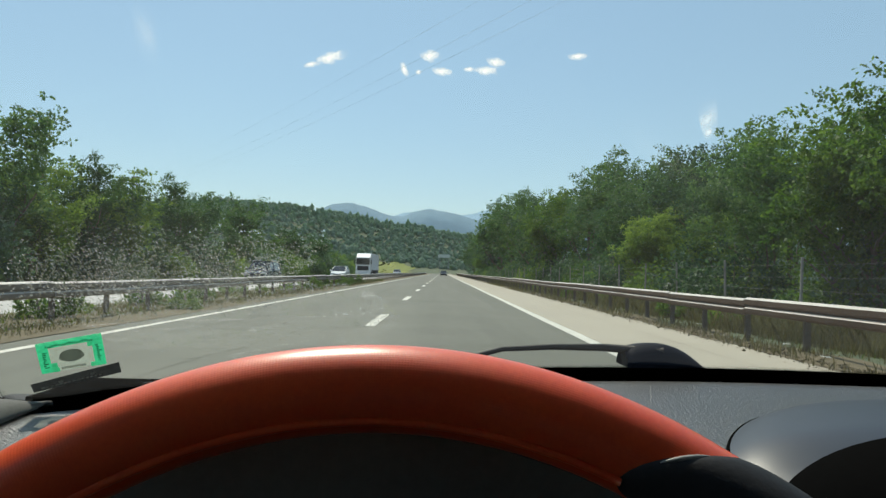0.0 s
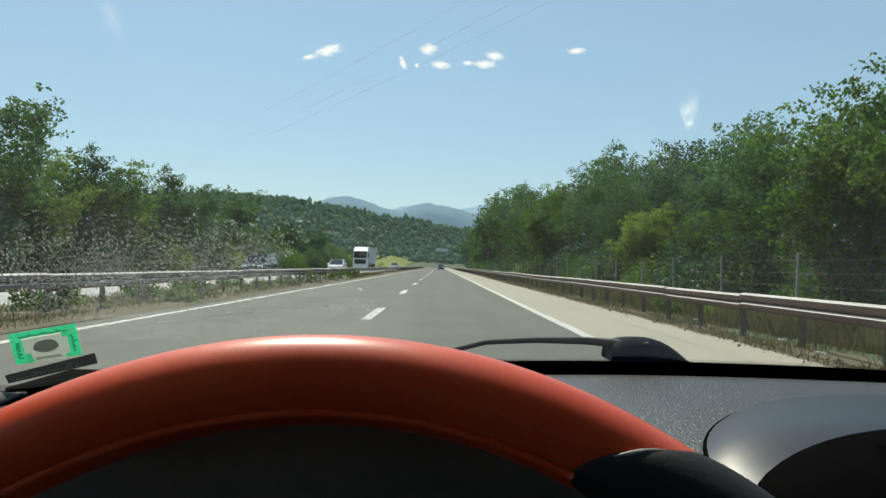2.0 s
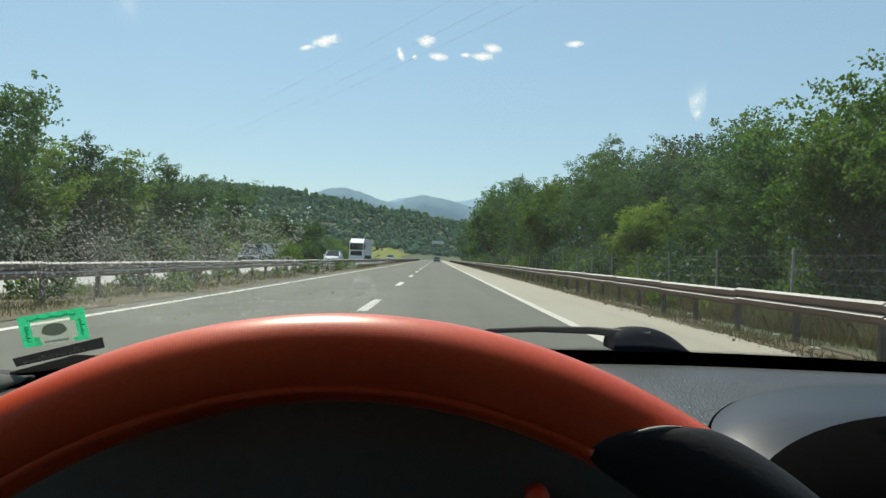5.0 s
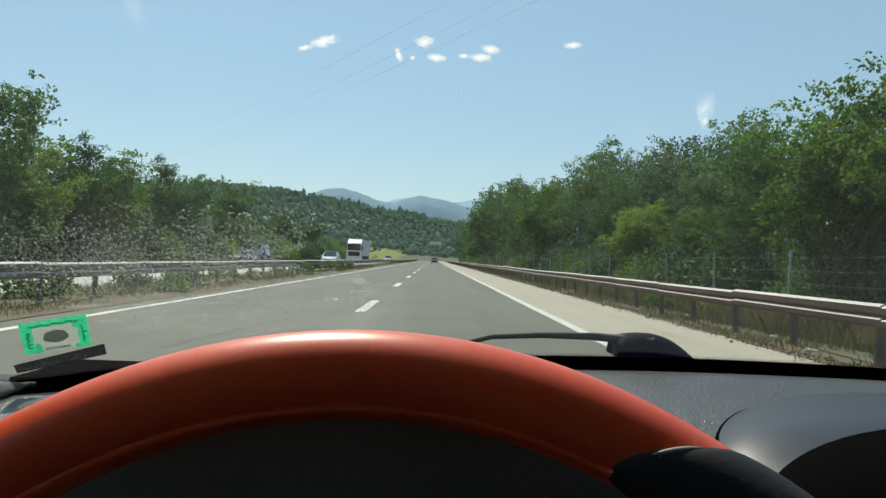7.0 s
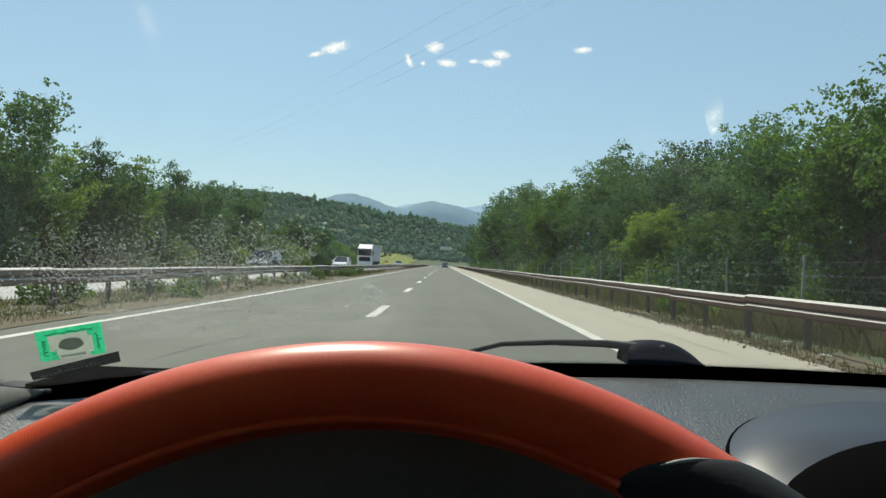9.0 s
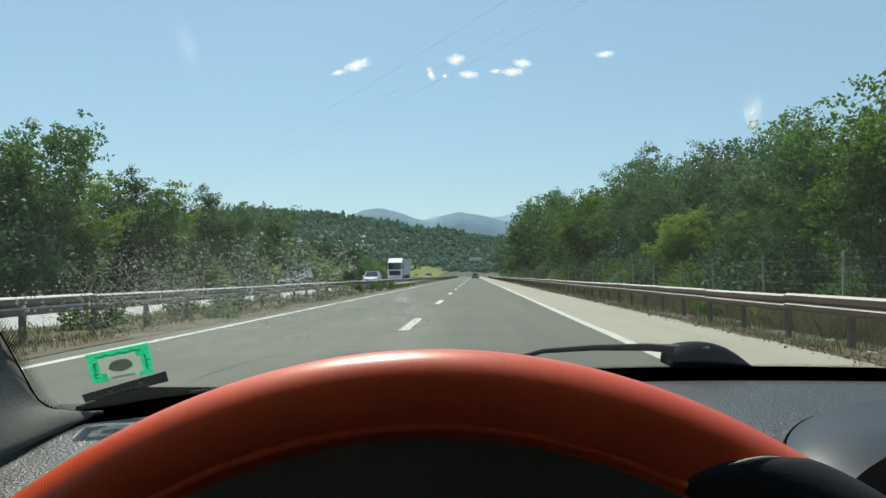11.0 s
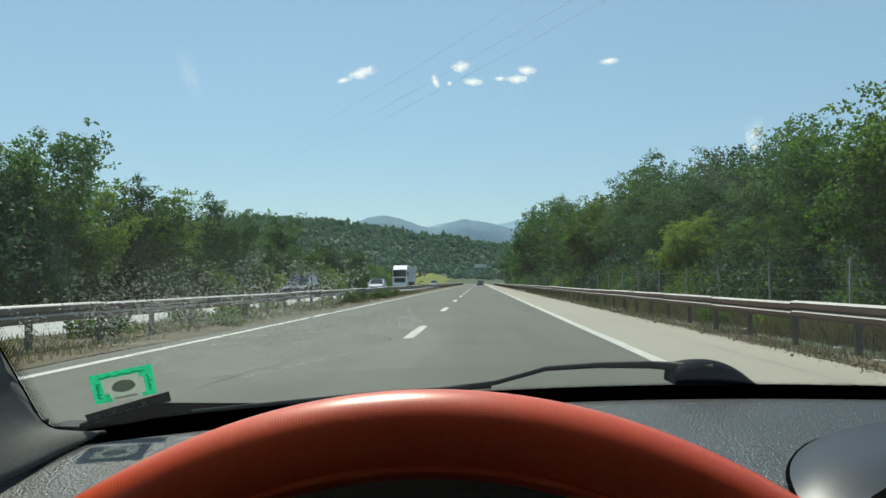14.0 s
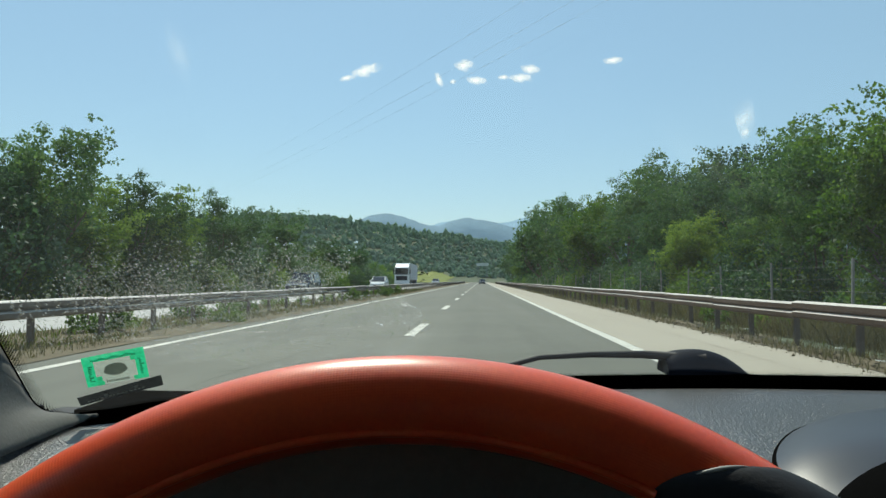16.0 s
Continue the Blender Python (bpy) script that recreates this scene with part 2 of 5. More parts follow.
def glass_material(name, tint=(0.97, 0.99, 0.97), dirt=0.0085):
    """A thin clear pane: straight through, with the gloss of its angle and a film of dust."""
    m, nt, p, out = nodes_of(name)
    nt.nodes.remove(p)
    t, g, d = (nt.nodes.new("ShaderNodeBsdf" + k) for k in ("Transparent", "Glossy", "Translucent"))
    t.inputs["Color"].default_value = (*tint, 1)
    g.inputs["Roughness"].default_value = 0.02
    fr = nt.nodes.new("ShaderNodeFresnel")
    fr.inputs["IOR"].default_value = 1.6
    d.inputs["Color"].default_value = (0.8, 0.8, 0.78, 1)
    film = nt.nodes.new("ShaderNodeMath")
    film.operation = "MULTIPLY"
    film.inputs[1].default_value = dirt * 2
    nt.links.new(noise_tex(nt, 9, 4), film.inputs[0])
    m1, m2 = nt.nodes.new("ShaderNodeMixShader"), nt.nodes.new("ShaderNodeMixShader")
    nt.links.new(film.outputs[0], m1.inputs[0])
    nt.links.new(t.outputs[0], m1.inputs[1])
    nt.links.new(d.outputs[0], m1.inputs[2])
    nt.links.new(fr.outputs[0], m2.inputs[0])
    nt.links.new(m1.outputs[0], m2.inputs[1])
    nt.links.new(g.outputs[0], m2.inputs[2])
    nt.links.new(m2.outputs[0], out.inputs["Surface"])
    return m


M_GLASS = glass_material("windscreen_glass")


def reflection_speck_material():
    m, nt, p, out = nodes_of("reflection_speck")
    nt.nodes.remove(p)
    t, r = nt.nodes.new("ShaderNodeBsdfTransparent"), nt.nodes.new("ShaderNodeBsdfRefraction")
    r.inputs["IOR"].default_value, r.inputs["Roughness"].default_value = 1.05, 0.0
    r.inputs["Color"].default_value = (1, 1, 1, 1)
    w = nt.nodes.new("ShaderNodeBsdfTranslucent")
    w.inputs["Color"].default_value = (0.9, 0.9, 0.88, 1)
    m0 = nt.nodes.new("ShaderNodeMixShader")
    m0.inputs[0].default_value = 0.07
    nt.links.new(r.outputs[0], m0.inputs[1])
    nt.links.new(w.outputs[0], m0.inputs[2])
    mx = nt.nodes.new("ShaderNodeMixShader")
    geo, mr = nt.nodes.new("ShaderNodeNewGeometry"), nt.nodes.new("ShaderNodeMapRange")
    mr.inputs["To Min"].default_value, mr.inputs["To Max"].default_value = 0.05, 0.9
    nt.links.new(geo.outputs["Random Per Island"], mr.inputs["Value"])
    nt.links.new(mr.outputs[0], mx.inputs[0])
    nt.links.new(t.outputs[0], mx.inputs[1])
    nt.links.new(m0.outputs[0], mx.inputs[2])
    nt.links.new(mx.outputs[0], out.inputs["Surface"])
    return m


M_REFLSPECK = reflection_speck_material()


def film_material(name, col, opacity):
    m, nt, p, out = nodes_of(name)
    nt.nodes.remove(p)
    t, d, tl = (nt.nodes.new("ShaderNodeBsdf" + k) for k in ("Transparent", "Diffuse", "Translucent"))
    speck = ramp(nt, noise_tex(nt, 260, 3), [(0.3, tuple(v * 0.75 for v in col)), (0.7, tuple(min(1, v * 1.2) for v in col))])
    nt.links.new(speck, d.inputs["Color"])
    nt.links.new(speck, tl.inputs["Color"])
    t.inputs["Color"].default_value = (0.8, 0.85, 0.8, 1)
    a, b = nt.nodes.new("ShaderNodeMixShader"), nt.nodes.new("ShaderNodeMixShader")
    a.inputs[0].default_value, b.inputs[0].default_value = 0.75, opacity
    nt.links.new(d.outputs[0], a.inputs[1])
    nt.links.new(tl.outputs[0], a.inputs[2])
    nt.links.new(t.outputs[0], b.inputs[1])
    nt.links.new(a.outputs[0], b.inputs[2])
    nt.links.new(b.outputs[0], out.inputs["Surface"])
    return m


def smear_material(name, opacity):
    """A pale smear that thins out towards its rim."""
    m, nt, p, out = nodes_of(name)
    nt.nodes.remove(p)
    t, d, tl = (nt.nodes.new("ShaderNodeBsdf" + k) for k in ("Transparent", "Diffuse", "Translucent"))
    tl.inputs["Color"].default_value = d.inputs["Color"].default_value = (0.9, 0.9, 0.88, 1)
    tc, sub, ln = nt.nodes.new("ShaderNodeTexCoord"), nt.nodes.new("ShaderNodeVectorMath"), nt.nodes.new("ShaderNodeVectorMath")
    mp = nt.nodes.new("ShaderNodeMapping")
    mp.inputs["Location"].default_value, mp.inputs["Scale"].default_value = (-0.5, -0.5, -0.5), (1, 1, 1)
    nt.links.new(tc.outputs["Generated"], mp.inputs[0])
    ln.operation = "LENGTH"
    nt.links.new(mp.outputs[0], ln.inputs[0])
    fac = ramp(nt, ln.outputs["Value"], [(0.0, (1, 1, 1)), (0.1, (0.7, 0.7, 0.7)), (0.24, (0.2, 0.2, 0.2)), (0.46, (0, 0, 0))])
    mul = nt.nodes.new("ShaderNodeMath")
    mul.operation = "MULTIPLY"
    nt.links.new(fac, mul.inputs[0])
    nt.links.new(noise_tex(nt, 120, 3), mul.inputs[1])
    a, b = nt.nodes.new("ShaderNodeMixShader"), nt.nodes.new("ShaderNodeMixShader")
    a.inputs[0].default_value = 0.7
    nt.links.new(d.outputs[0], a.inputs[1])
    nt.links.new(tl.outputs[0], a.inputs[2])
    thin = nt.nodes.new("ShaderNodeMath")
    thin.operation = "MULTIPLY"
    thin.inputs[1].default_value = opacity
    nt.links.new(mul.outputs[0], thin.inputs[0])
    nt.links.new(thin.outputs[0], b.inputs[0])
    nt.links.new(t.outputs[0], b.inputs[1])
    nt.links.new(a.outputs[0], b.inputs[2])
    nt.links.new(b.outputs[0], out.inputs["Surface"])
    return m


def glare_film_material():
    """Thin film standing in for reflected dash glare, densest low on the glass."""
    m, nt, p, out = nodes_of("dust_film")
    nt.nodes.remove(p)
    t, d, mx = nt.nodes.new("ShaderNodeBsdfTransparent"), nt.nodes.new("ShaderNodeBsdfTranslucent"), nt.nodes.new("ShaderNodeMixShader")
    d.inputs["Color"].default_value = (0.85, 0.86, 0.84, 1)
    tc, sp = nt.nodes.new("ShaderNodeTexCoord"), nt.nodes.new("ShaderNodeSeparateXYZ")
    nt.links.new(tc.outputs["Generated"], sp.inputs[0])
    nt.links.new(ramp(nt, sp.outputs["Z"], [(0.0, (0.009,) * 3), (0.55, (0.01,) * 3), (1.0, (0.0,) * 3)]), mx.inputs[0])
    nt.links.new(t.outputs[0], mx.inputs[1])
    nt.links.new(d.outputs[0], mx.inputs[2])
    nt.links.new(mx.outputs[0], out.inputs["Surface"])
    return m


M_GLAREFILM = glare_film_material()
M_SMEAR, M_STREAK = smear_material("dust_smear", 1.0), smear_material("pale_streak", 0.3)
M_GREENFILM = film_material("green_film", (0.018, 0.37, 0.17), 0.92)
M_PALEFILM = film_material("pale_film", (0.5, 0.58, 0.5), 0.24)
M_DARKFILM = film_material("dark_print", (0.03, 0.035, 0.03), 0.8)
M_STRIP = film_material("black_strip_film", (0.012, 0.013, 0.014), 0.97)
M_STRIPWORN = film_material("worn_strip_print", (0.16, 0.15, 0.13), 0.6)
M_STRIPMARK = film_material("white_strip_print", (0.7, 0.72, 0.7), 0.8)


# ---- building helpers ----
def mesh(name, verts, faces, smooth=False):
    me = bpy.data.meshes.new(name)
    me.from_pydata([tuple(v) for v in verts], [], [tuple(f) for f in faces])
    if smooth:
        me.polygons.foreach_set("use_smooth", [True] * len(me.polygons))
    me.update()
    return me


def bm_mesh(name, bm, smooth=False):
    me = bpy.data.meshes.new(name)
    bm.normal_update()
    bm.to_mesh(me)
    bm.free()
    if smooth:
        me.polygons.foreach_set("use_smooth", [True] * len(me.polygons))
    return me


def part(name, me, material, parent=None, label="", m=None):
    """One mesh object, under a thing or a part, or on its own."""
    ob = new(name, me)
    if not me.materials:
        me.materials.append(material)
    ob.parent = parent
    if m is not None:
        ob.matrix_basis = m
    if label:
        ob["label"] = label
    return ob


def thing(name, label, category, group="", kind="", m=None):
    ob = new(name)
    ob.empty_display_size = 0.2
    if m is not None:
        ob.matrix_basis = m
    return tagged(ob, label, category, group, kind)


def box_bm(sx, sy, sz, m=None, bevel=0.0, segs=2):
    bm = bmesh.new()
    bmesh.ops.create_cube(bm, size=1)
    bmesh.ops.scale(bm, vec=(sx, sy, sz), verts=bm.verts)
    if bevel:
        bmesh.ops.bevel(bm, geom=bm.edges[:], offset=bevel, segments=segs, affect="EDGES", profile=0.6)
    if m is not None:
        bmesh.ops.transform(bm, matrix=m, verts=bm.verts)
    return bm


def box(name, sx, sy, sz, bevel=0.0, m=None, segs=2):
    return bm_mesh(name, box_bm(sx, sy, sz, m, bevel, segs))


def cyl(name, r1, r2, h, n=16, m=None, smooth=True):
    bm = bmesh.new()
    bmesh.ops.create_cone(bm, cap_ends=True, segments=n, radius1=r1, radius2=r2, depth=h)
    if m is not None:
        bmesh.ops.transform(bm, matrix=m, verts=bm.verts)
    return bm_mesh(name, bm, smooth)


def tube(name, pts, radii, n=10, smooth=True):
    """A round tube along points."""
    pts = [Vector(p) for p in pts]
    if isinstance(radii, (int, float)):
        radii = [radii] * len(pts)
    vs, fs = [], []
    for i, p in enumerate(pts):
        d = (pts[min(i + 1, len(pts) - 1)] - pts[max(i - 1, 0)]).normalized()
        a = d.orthogonal().normalized() if abs(d.z) > 0.9 else d.cross(Vector((0, 0, 1))).normalized()
        b = d.cross(a)
        for k in range(n):
            t = 2 * math.pi * k / n
            vs.append(p + radii[i] * (math.cos(t) * a + math.sin(t) * b))
    for i in range(len(pts) - 1):
        for k in range(n):
            fs.append((i * n + k, i * n + (k + 1) % n, (i + 1) * n + (k + 1) % n, (i + 1) * n + k))
    fs += [tuple(range(n)), tuple(range((len(pts) - 1) * n, len(pts) * n))]
    return mesh(name, vs, fs, smooth)


def slab(name, x0, x1, y0, y1, z0, z1):
    return box(name, x1 - x0, y1 - y0, z1 - z0, m=Matrix.Translation(((x0 + x1) / 2, (y0 + y1) / 2, (z0 + z1) / 2)))


def smooth01(t):
    t = max(0.0, min(1.0, t))
    return t * t * (3 - 2 * t)


# ---- ground, road, hills ----
RIDGE = [(-3.0, 0.03), (-1.2, 0.05), (-0.75, 0.065), (-0.6, 0.072), (-0.5, 0.088), (-0.40, 0.1), (-0.33, 0.102), (-0.25, 0.095), (-0.16, 0.085), (-0.05, 0.068), (0.03, 0.056), (0.09, 0.046), (0.2, 0.03), (0.35, 0.03), (0.5, 0.045), (0.8, 0.05), (3.0, 0.03)]
FAR = 430.0


def ridge(a):
    for (a0, e0), (a1, e1) in zip(RIDGE, RIDGE[1:]):
        if a0 <= a <= a1:
            return e0 + (e1 - e0) * smooth01((a - a0) / (a1 - a0))
    return 0.03


def ground_z(x, y):
    d = math.hypot(x, y)
    z = -0.07 - 0.35 * smooth01((x - 6.0) / 4.0) - 0.25 * smooth01((-x - 20.0) / 6.0)
    if y > 150:
        a = x / y
        top = ridge(a) * 760.0
        z += top * smooth01((y - FAR) / 380.0) * (1 - 0.35 * smooth01((y - 900) / 900))
        z += 3.0 * noise.noise(Vector((x * 0.008, y * 0.008, 0))) * smooth01((y - FAR) / 200.0)
    return z


def ground():
    vs, fs, n = [(0, 0, -0.07)], [], 360
    rings = [2, 3, 4, 5, 6, 7, 8, 10, 12, 15, 19, 24, 30, 38, 48, 60, 80, 105, 140, 190, 250, 310, 370, 420, 460, 500, 540, 580, 620, 660, 700, 740, 780, 830, 900, 1000, 1150, 1400, 1800, 2500, 3600, 4800]
    for r in rings:
        for k in range(n):
            t = 2 * math.pi * k / n
            x, y = r * math.sin(t), r * math.cos(t)
            vs.append((x, y, ground_z(x, y)))
    for k in range(n):
        fs.append((0, 1 + (k + 1) % n, 1 + k))
    for j in range(len(rings) - 1):
        for k in range(n):
            a, b = 1 + j * n, 1 + (j + 1) * n
            fs.append((a + k, a + (k + 1) % n, b + (k + 1) % n, b + k))
    ob = part("ground", mesh("ground", vs, fs, True), M_GROUND)
    tagged(ob, "dry grass ground with wooded hills behind", "ground", kind="structure")


ground()
LINE_R, LINE_M, LINE_L, EDGE_R, EDGE_L = 2.42, -1.36, -5.22, 4.75, -5.75


def roads():
    tagged(part("road", slab("road", EDGE_L, LINE_R + 0.12, -40, 470, -0.25, 0.0), M_ROAD), "grey worn asphalt motorway carriageway", "road", kind="structure")
    tagged(part("shoulder", slab("shoulder", LINE_R + 0.12, EDGE_R, -40, 470, -0.25, 0.0), M_SHOULDER), "pale concrete hard shoulder beside the carriageway", "shoulder", kind="structure")
    tagged(part("opposite_road", slab("opposite_road", -20.5, -8.9, -40, 470, -0.25, 0.0), M_FARROAD), "pale opposite carriageway behind the median", "road", kind="structure")
    for nm, x, w, lab in (("edge_line_right", LINE_R, 0.2, "solid white edge line along the hard shoulder"), ("edge_line_left", LINE_L, 0.16, "solid white edge line along the median")):
        vs, fs, y, k = [], [], -40.0, 0
        while y < 470:
            j = 0.012 * noise.noise(Vector((x, y * 0.7, 0)))
            vs += [(x - w / 2 + j, y, 0.004), (x + w / 2 + j, y, 0.004)]
            if k:
                fs.append((2 * k - 2, 2 * k - 1, 2 * k + 1, 2 * k))
            y += 0.5 if y < 40 else 5
            k += 1
        tagged(part(nm, mesh(nm, vs, fs), M_PAINT), lab, "road marking", kind="structure")
    dash = box("lane_dash", 0.2, 3.6, 0.006, 0.002)
    for k in range(-2, 26):
        tagged(part("lane_dash", dash, M_PAINT, m=Matrix.Translation((LINE_M, 14.7 + 12.0 * k, 0.004))), "white lane dash painted on grey asphalt", "lane marking", "lane dashes")
    # asphalt joint and tyre-dark seam
    vs, fs = [], []
    for k in range(90):
        y = -10 + k * 2.2
        x = EDGE_R - 0.9 + 0.05 * noise.noise(Vector((0, y * 0.3, 4)))
        vs += [(x - 0.004, y, 0.003), (x + 0.004, y, 0.003)]
        if k:
            fs.append((2 * k - 2, 2 * k - 1, 2 * k + 1, 2 * k))
    tagged(part("shoulder_crack", mesh("shoulder_crack", vs, fs), M_POST), "thin dark crack running along the shoulder", "crack", kind="structure")
    # wandering cracks in the lanes
    vs, fs, rnd = [], [], random.Random(17)
    for x0, y0, dx, dy, steps in ((-3.6, 7.0, 0.14, 0.16, 13), (-4.6, 9.6, 0.05, 0.4, 22), (-2.9, 6.2, 0.02, 0.3, 16), (-5.0, 15.0, 0.3, 0.05, 12)):
        x, y, k0 = x0, y0, len(vs)
        for k in range(steps):
            w = rnd.uniform(0.002, 0.006) * math.sin(math.pi * (k + 0.6) / steps)
            px, py = (w, 0) if abs(dy) > abs(dx) else (0, w)
            vs += [(x - px, y - py, 0.003), (x + px, y + py, 0.003)]
            if k:
                a = k0 + 2 * k
                fs.append((a - 2, a - 1, a + 1, a))
            x, y = x + dx + rnd.uniform(-0.06, 0.06), y + dy + rnd.uniform(-0.06, 0.06)
    tagged(part("road_crack", mesh("road_crack", vs, fs), M_BLACKMATT), "thin dark cracks in the worn asphalt", "crack", kind="structure")
    # verges: low uneven banks of dirt
    def verge(nm, x0, x1, z0, z1, lab):
        vs, fs, cols = [], [], 9
        ys = [-30 + 1.2 * k for k in range(70)] + [55 + 6 * k for k in range(70)]
        for y in ys:
            for i in range(cols):
                u = i / (cols - 1)
                wob = 0.14 * noise.noise(Vector((x0, y * 0.8, 2))) if i in (0, cols - 1) else 0
                z = z0 + (z1 - z0) * u + (0.06 * noise.noise(Vector((u * 5, y * 0.9, x0))) if 0 < i < cols - 1 else -0.01)
                vs.append((x0 + (x1 - x0) * u + wob, y, z))
        for j in range(len(ys) - 1):
            for i in range(cols - 1):
                fs.append((j * cols + i, j * cols + i + 1, (j + 1) * cols + i + 1, (j + 1) * cols + i))
        tagged(part(nm, mesh(nm, vs, fs, True), M_DIRT), lab, "verge", kind="structure")
    verge("verge_right", EDGE_R - 0.03, 9.5, 0.02, -0.38, "dry earth verge under the guard rail")
    verge("median", EDGE_L + 0.03, -8.93, 0.02, 0.03, "dry earth median strip with weeds")


roads()


def ridge_backdrop(nm, dist, spans, material, lab, seed):
    """A far mountain range as a solid ridge."""
    vs, fs, n = [], [], 520
    for i in range(n):
        a = -1.3 + 2.6 * i / (n - 1)
        e = 0.0
        for (a0, e0), (a1, e1) in zip(spans, spans[1:]):
            if a0 <= a <= a1:
                e = e0 + (e1 - e0) * smooth01((a - a0) / (a1 - a0))
        e += 0.0034 * noise.noise(Vector((a * 22, seed, 0))) + 0.0017 * noise.noise(Vector((a * 75, seed, 3))) + 0.0006 * noise.noise(Vector((a * 190, seed, 5)))
        for k, (f, b) in enumerate(((0.0, 0.80), (0.35, 0.87), (0.72, 0.94), (1.0, 1.0), (0.0, 1.1))):
            d = dist * b
            rough = 1 + 0.08 * noise.noise(Vector((a * 16, k * 3.1, seed))) * (k in (1, 2))
            vs.append((a * d, d, EYE + 0.94 * e * dist * f * rough - (20 if f == 0 else 0)))
    for i in range(n - 1):
        for k in range(4):
            fs.append((i * 5 + k, (i + 1) * 5 + k, (i + 1) * 5 + k + 1, i * 5 + k + 1))
    tagged(part(nm, mesh(nm, vs, fs, True), material), lab, "mountains", kind="structure")


ridge_backdrop("backdrop_near_mountains", 3300, [(-1.4, 0.03), (-0.7, 0.07), (-0.5, 0.075), (-0.4, 0.085), (-0.22, 0.085), (-0.147, 0.107), (-0.07, 0.088), (-0.02, 0.099), (0.05, 0.085), (0.10, 0.074), (0.2, 0.066), (0.4, 0.062), (1.4, 0.03)], M_MOUNT1_HAZED, "wooded mountains on the horizon, haze painted in blue", 1.0)
ridge_backdrop("backdrop_far_mountains", 4200, [(-1.4, 0.04), (-0.66, 0.08), (-0.58, 0.093), (-0.5, 0.08), (-0.3, 0.07), (-0.1, 0.085), (-0.04, 0.095), (0.02, 0.09), (0.08, 0.101), (0.14, 0.099), (0.2, 0.11), (0.27, 0.104), (0.35, 0.09), (0.6, 0.07), (1.4, 0.04)], M_MOUNT2_HAZED, "far mountain range, haze painted in pale blue", 7.0)


# ---- clouds ----
def cloud_material():
    m, nt, p, out = nodes_of("cloud_white")
    nt.nodes.remove(p)
    tc = nt.nodes.new("ShaderNodeTexCoord")
    n = noise_tex(nt, 0.028, 9, 0.8)
    g = nt.nodes.new("ShaderNodeTexGradient")
    g.gradient_type = "SPHERICAL"
    mp = nt.nodes.new("ShaderNodeMapping")
    mp.vector_type = "TEXTURE"
    mp.inputs["Scale"].default_value = (1.0, 1.0, 1.0)
    nt.links.new(tc.outputs["UV"], mp.inputs[0])
    nt.links.new(mp.outputs[0], g.inputs[0])
    mul = nt.nodes.new("ShaderNodeMath")
    mul.operation = "MULTIPLY_ADD"
    mul.inputs[1].default_value = 0.5
    nt.links.new(g.outputs["Fac"], mul.inputs[0])
    nt.links.new(n, mul.inputs[2])
    fac = ramp(nt, mul.outputs[0], [(0.66, (0, 0, 0)), (0.78, (0.45, 0.45, 0.45)), (0.96, (1, 1, 1))])
    t, e = nt.nodes.new("ShaderNodeBsdfTransparent"), nt.nodes.new("ShaderNodeEmission")
    e.inputs["Color"].default_value, e.inputs["Strength"].default_value = (0.97, 0.98, 1.0, 1), 1.0
    mx = nt.nodes.new("ShaderNodeMixShader")
    nt.links.new(fac, mx.inputs[0])
    nt.links.new(t.outputs[0], mx.inputs[1])
    nt.links.new(e.outputs[0], mx.inputs[2])
    nt.links.new(mx.outputs[0], out.inputs["Surface"])
    return m


M_CLOUD = cloud_material()


def clouds():
    D = 4400.0
    for a, e, w, h, tilt in ((-0.176, 0.3195, 0.078, 0.036, 16), (-0.203, 0.3085, 0.04, 0.018, 10), (-0.025, 0.326, 0.05, 0.036, 5), (-0.006, 0.302, 0.055, 0.026, -6), (-0.064, 0.305, 0.018, 0.045, 22), (-0.042, 0.300, 0.016, 0.016, 0), (0.06, 0.305, 0.06, 0.028, 0), (0.075, 0.318, 0.05, 0.03, -8), (0.035, 0.306, 0.03, 0.016, 0), (0.198, 0.3295, 0.05, 0.022, 5)):
        vs, fs, n = [], [], 10
        for j in range(n + 1):
            for i in range(n + 1):
                u, v = 2 * i / n - 1, 2 * j / n - 1
                vs.append((u * w * D / 2, 60 * (u * u + v * v), v * h * D / 2))
        for j in range(n):
            for i in range(n):
                q = j * (n + 1) + i
                fs.append((q, q + 1, q + n + 2, q + n + 1))
        me = mesh("cloud", vs, fs, True)
        uv = me.uv_layers.new(name="UVMap")
        for lp in me.loops:
            v = me.vertices[lp.vertex_index].co
            uv.data[lp.index].uv = (1.1 * v.x / (w * D / 2), 1.35 * v.z / (h * D / 2))
        ob = part("backdrop_cloud", me, M_CLOUD, m=Matrix.Translation((a * D, D, EYE + e * D)) @ pose(0, 0, 0, 0, -tilt, 0))
        ob.visible_shadow = False
        tagged(ob, "small bright white fair-weather cloud", "cloud", kind="structure")


clouds()


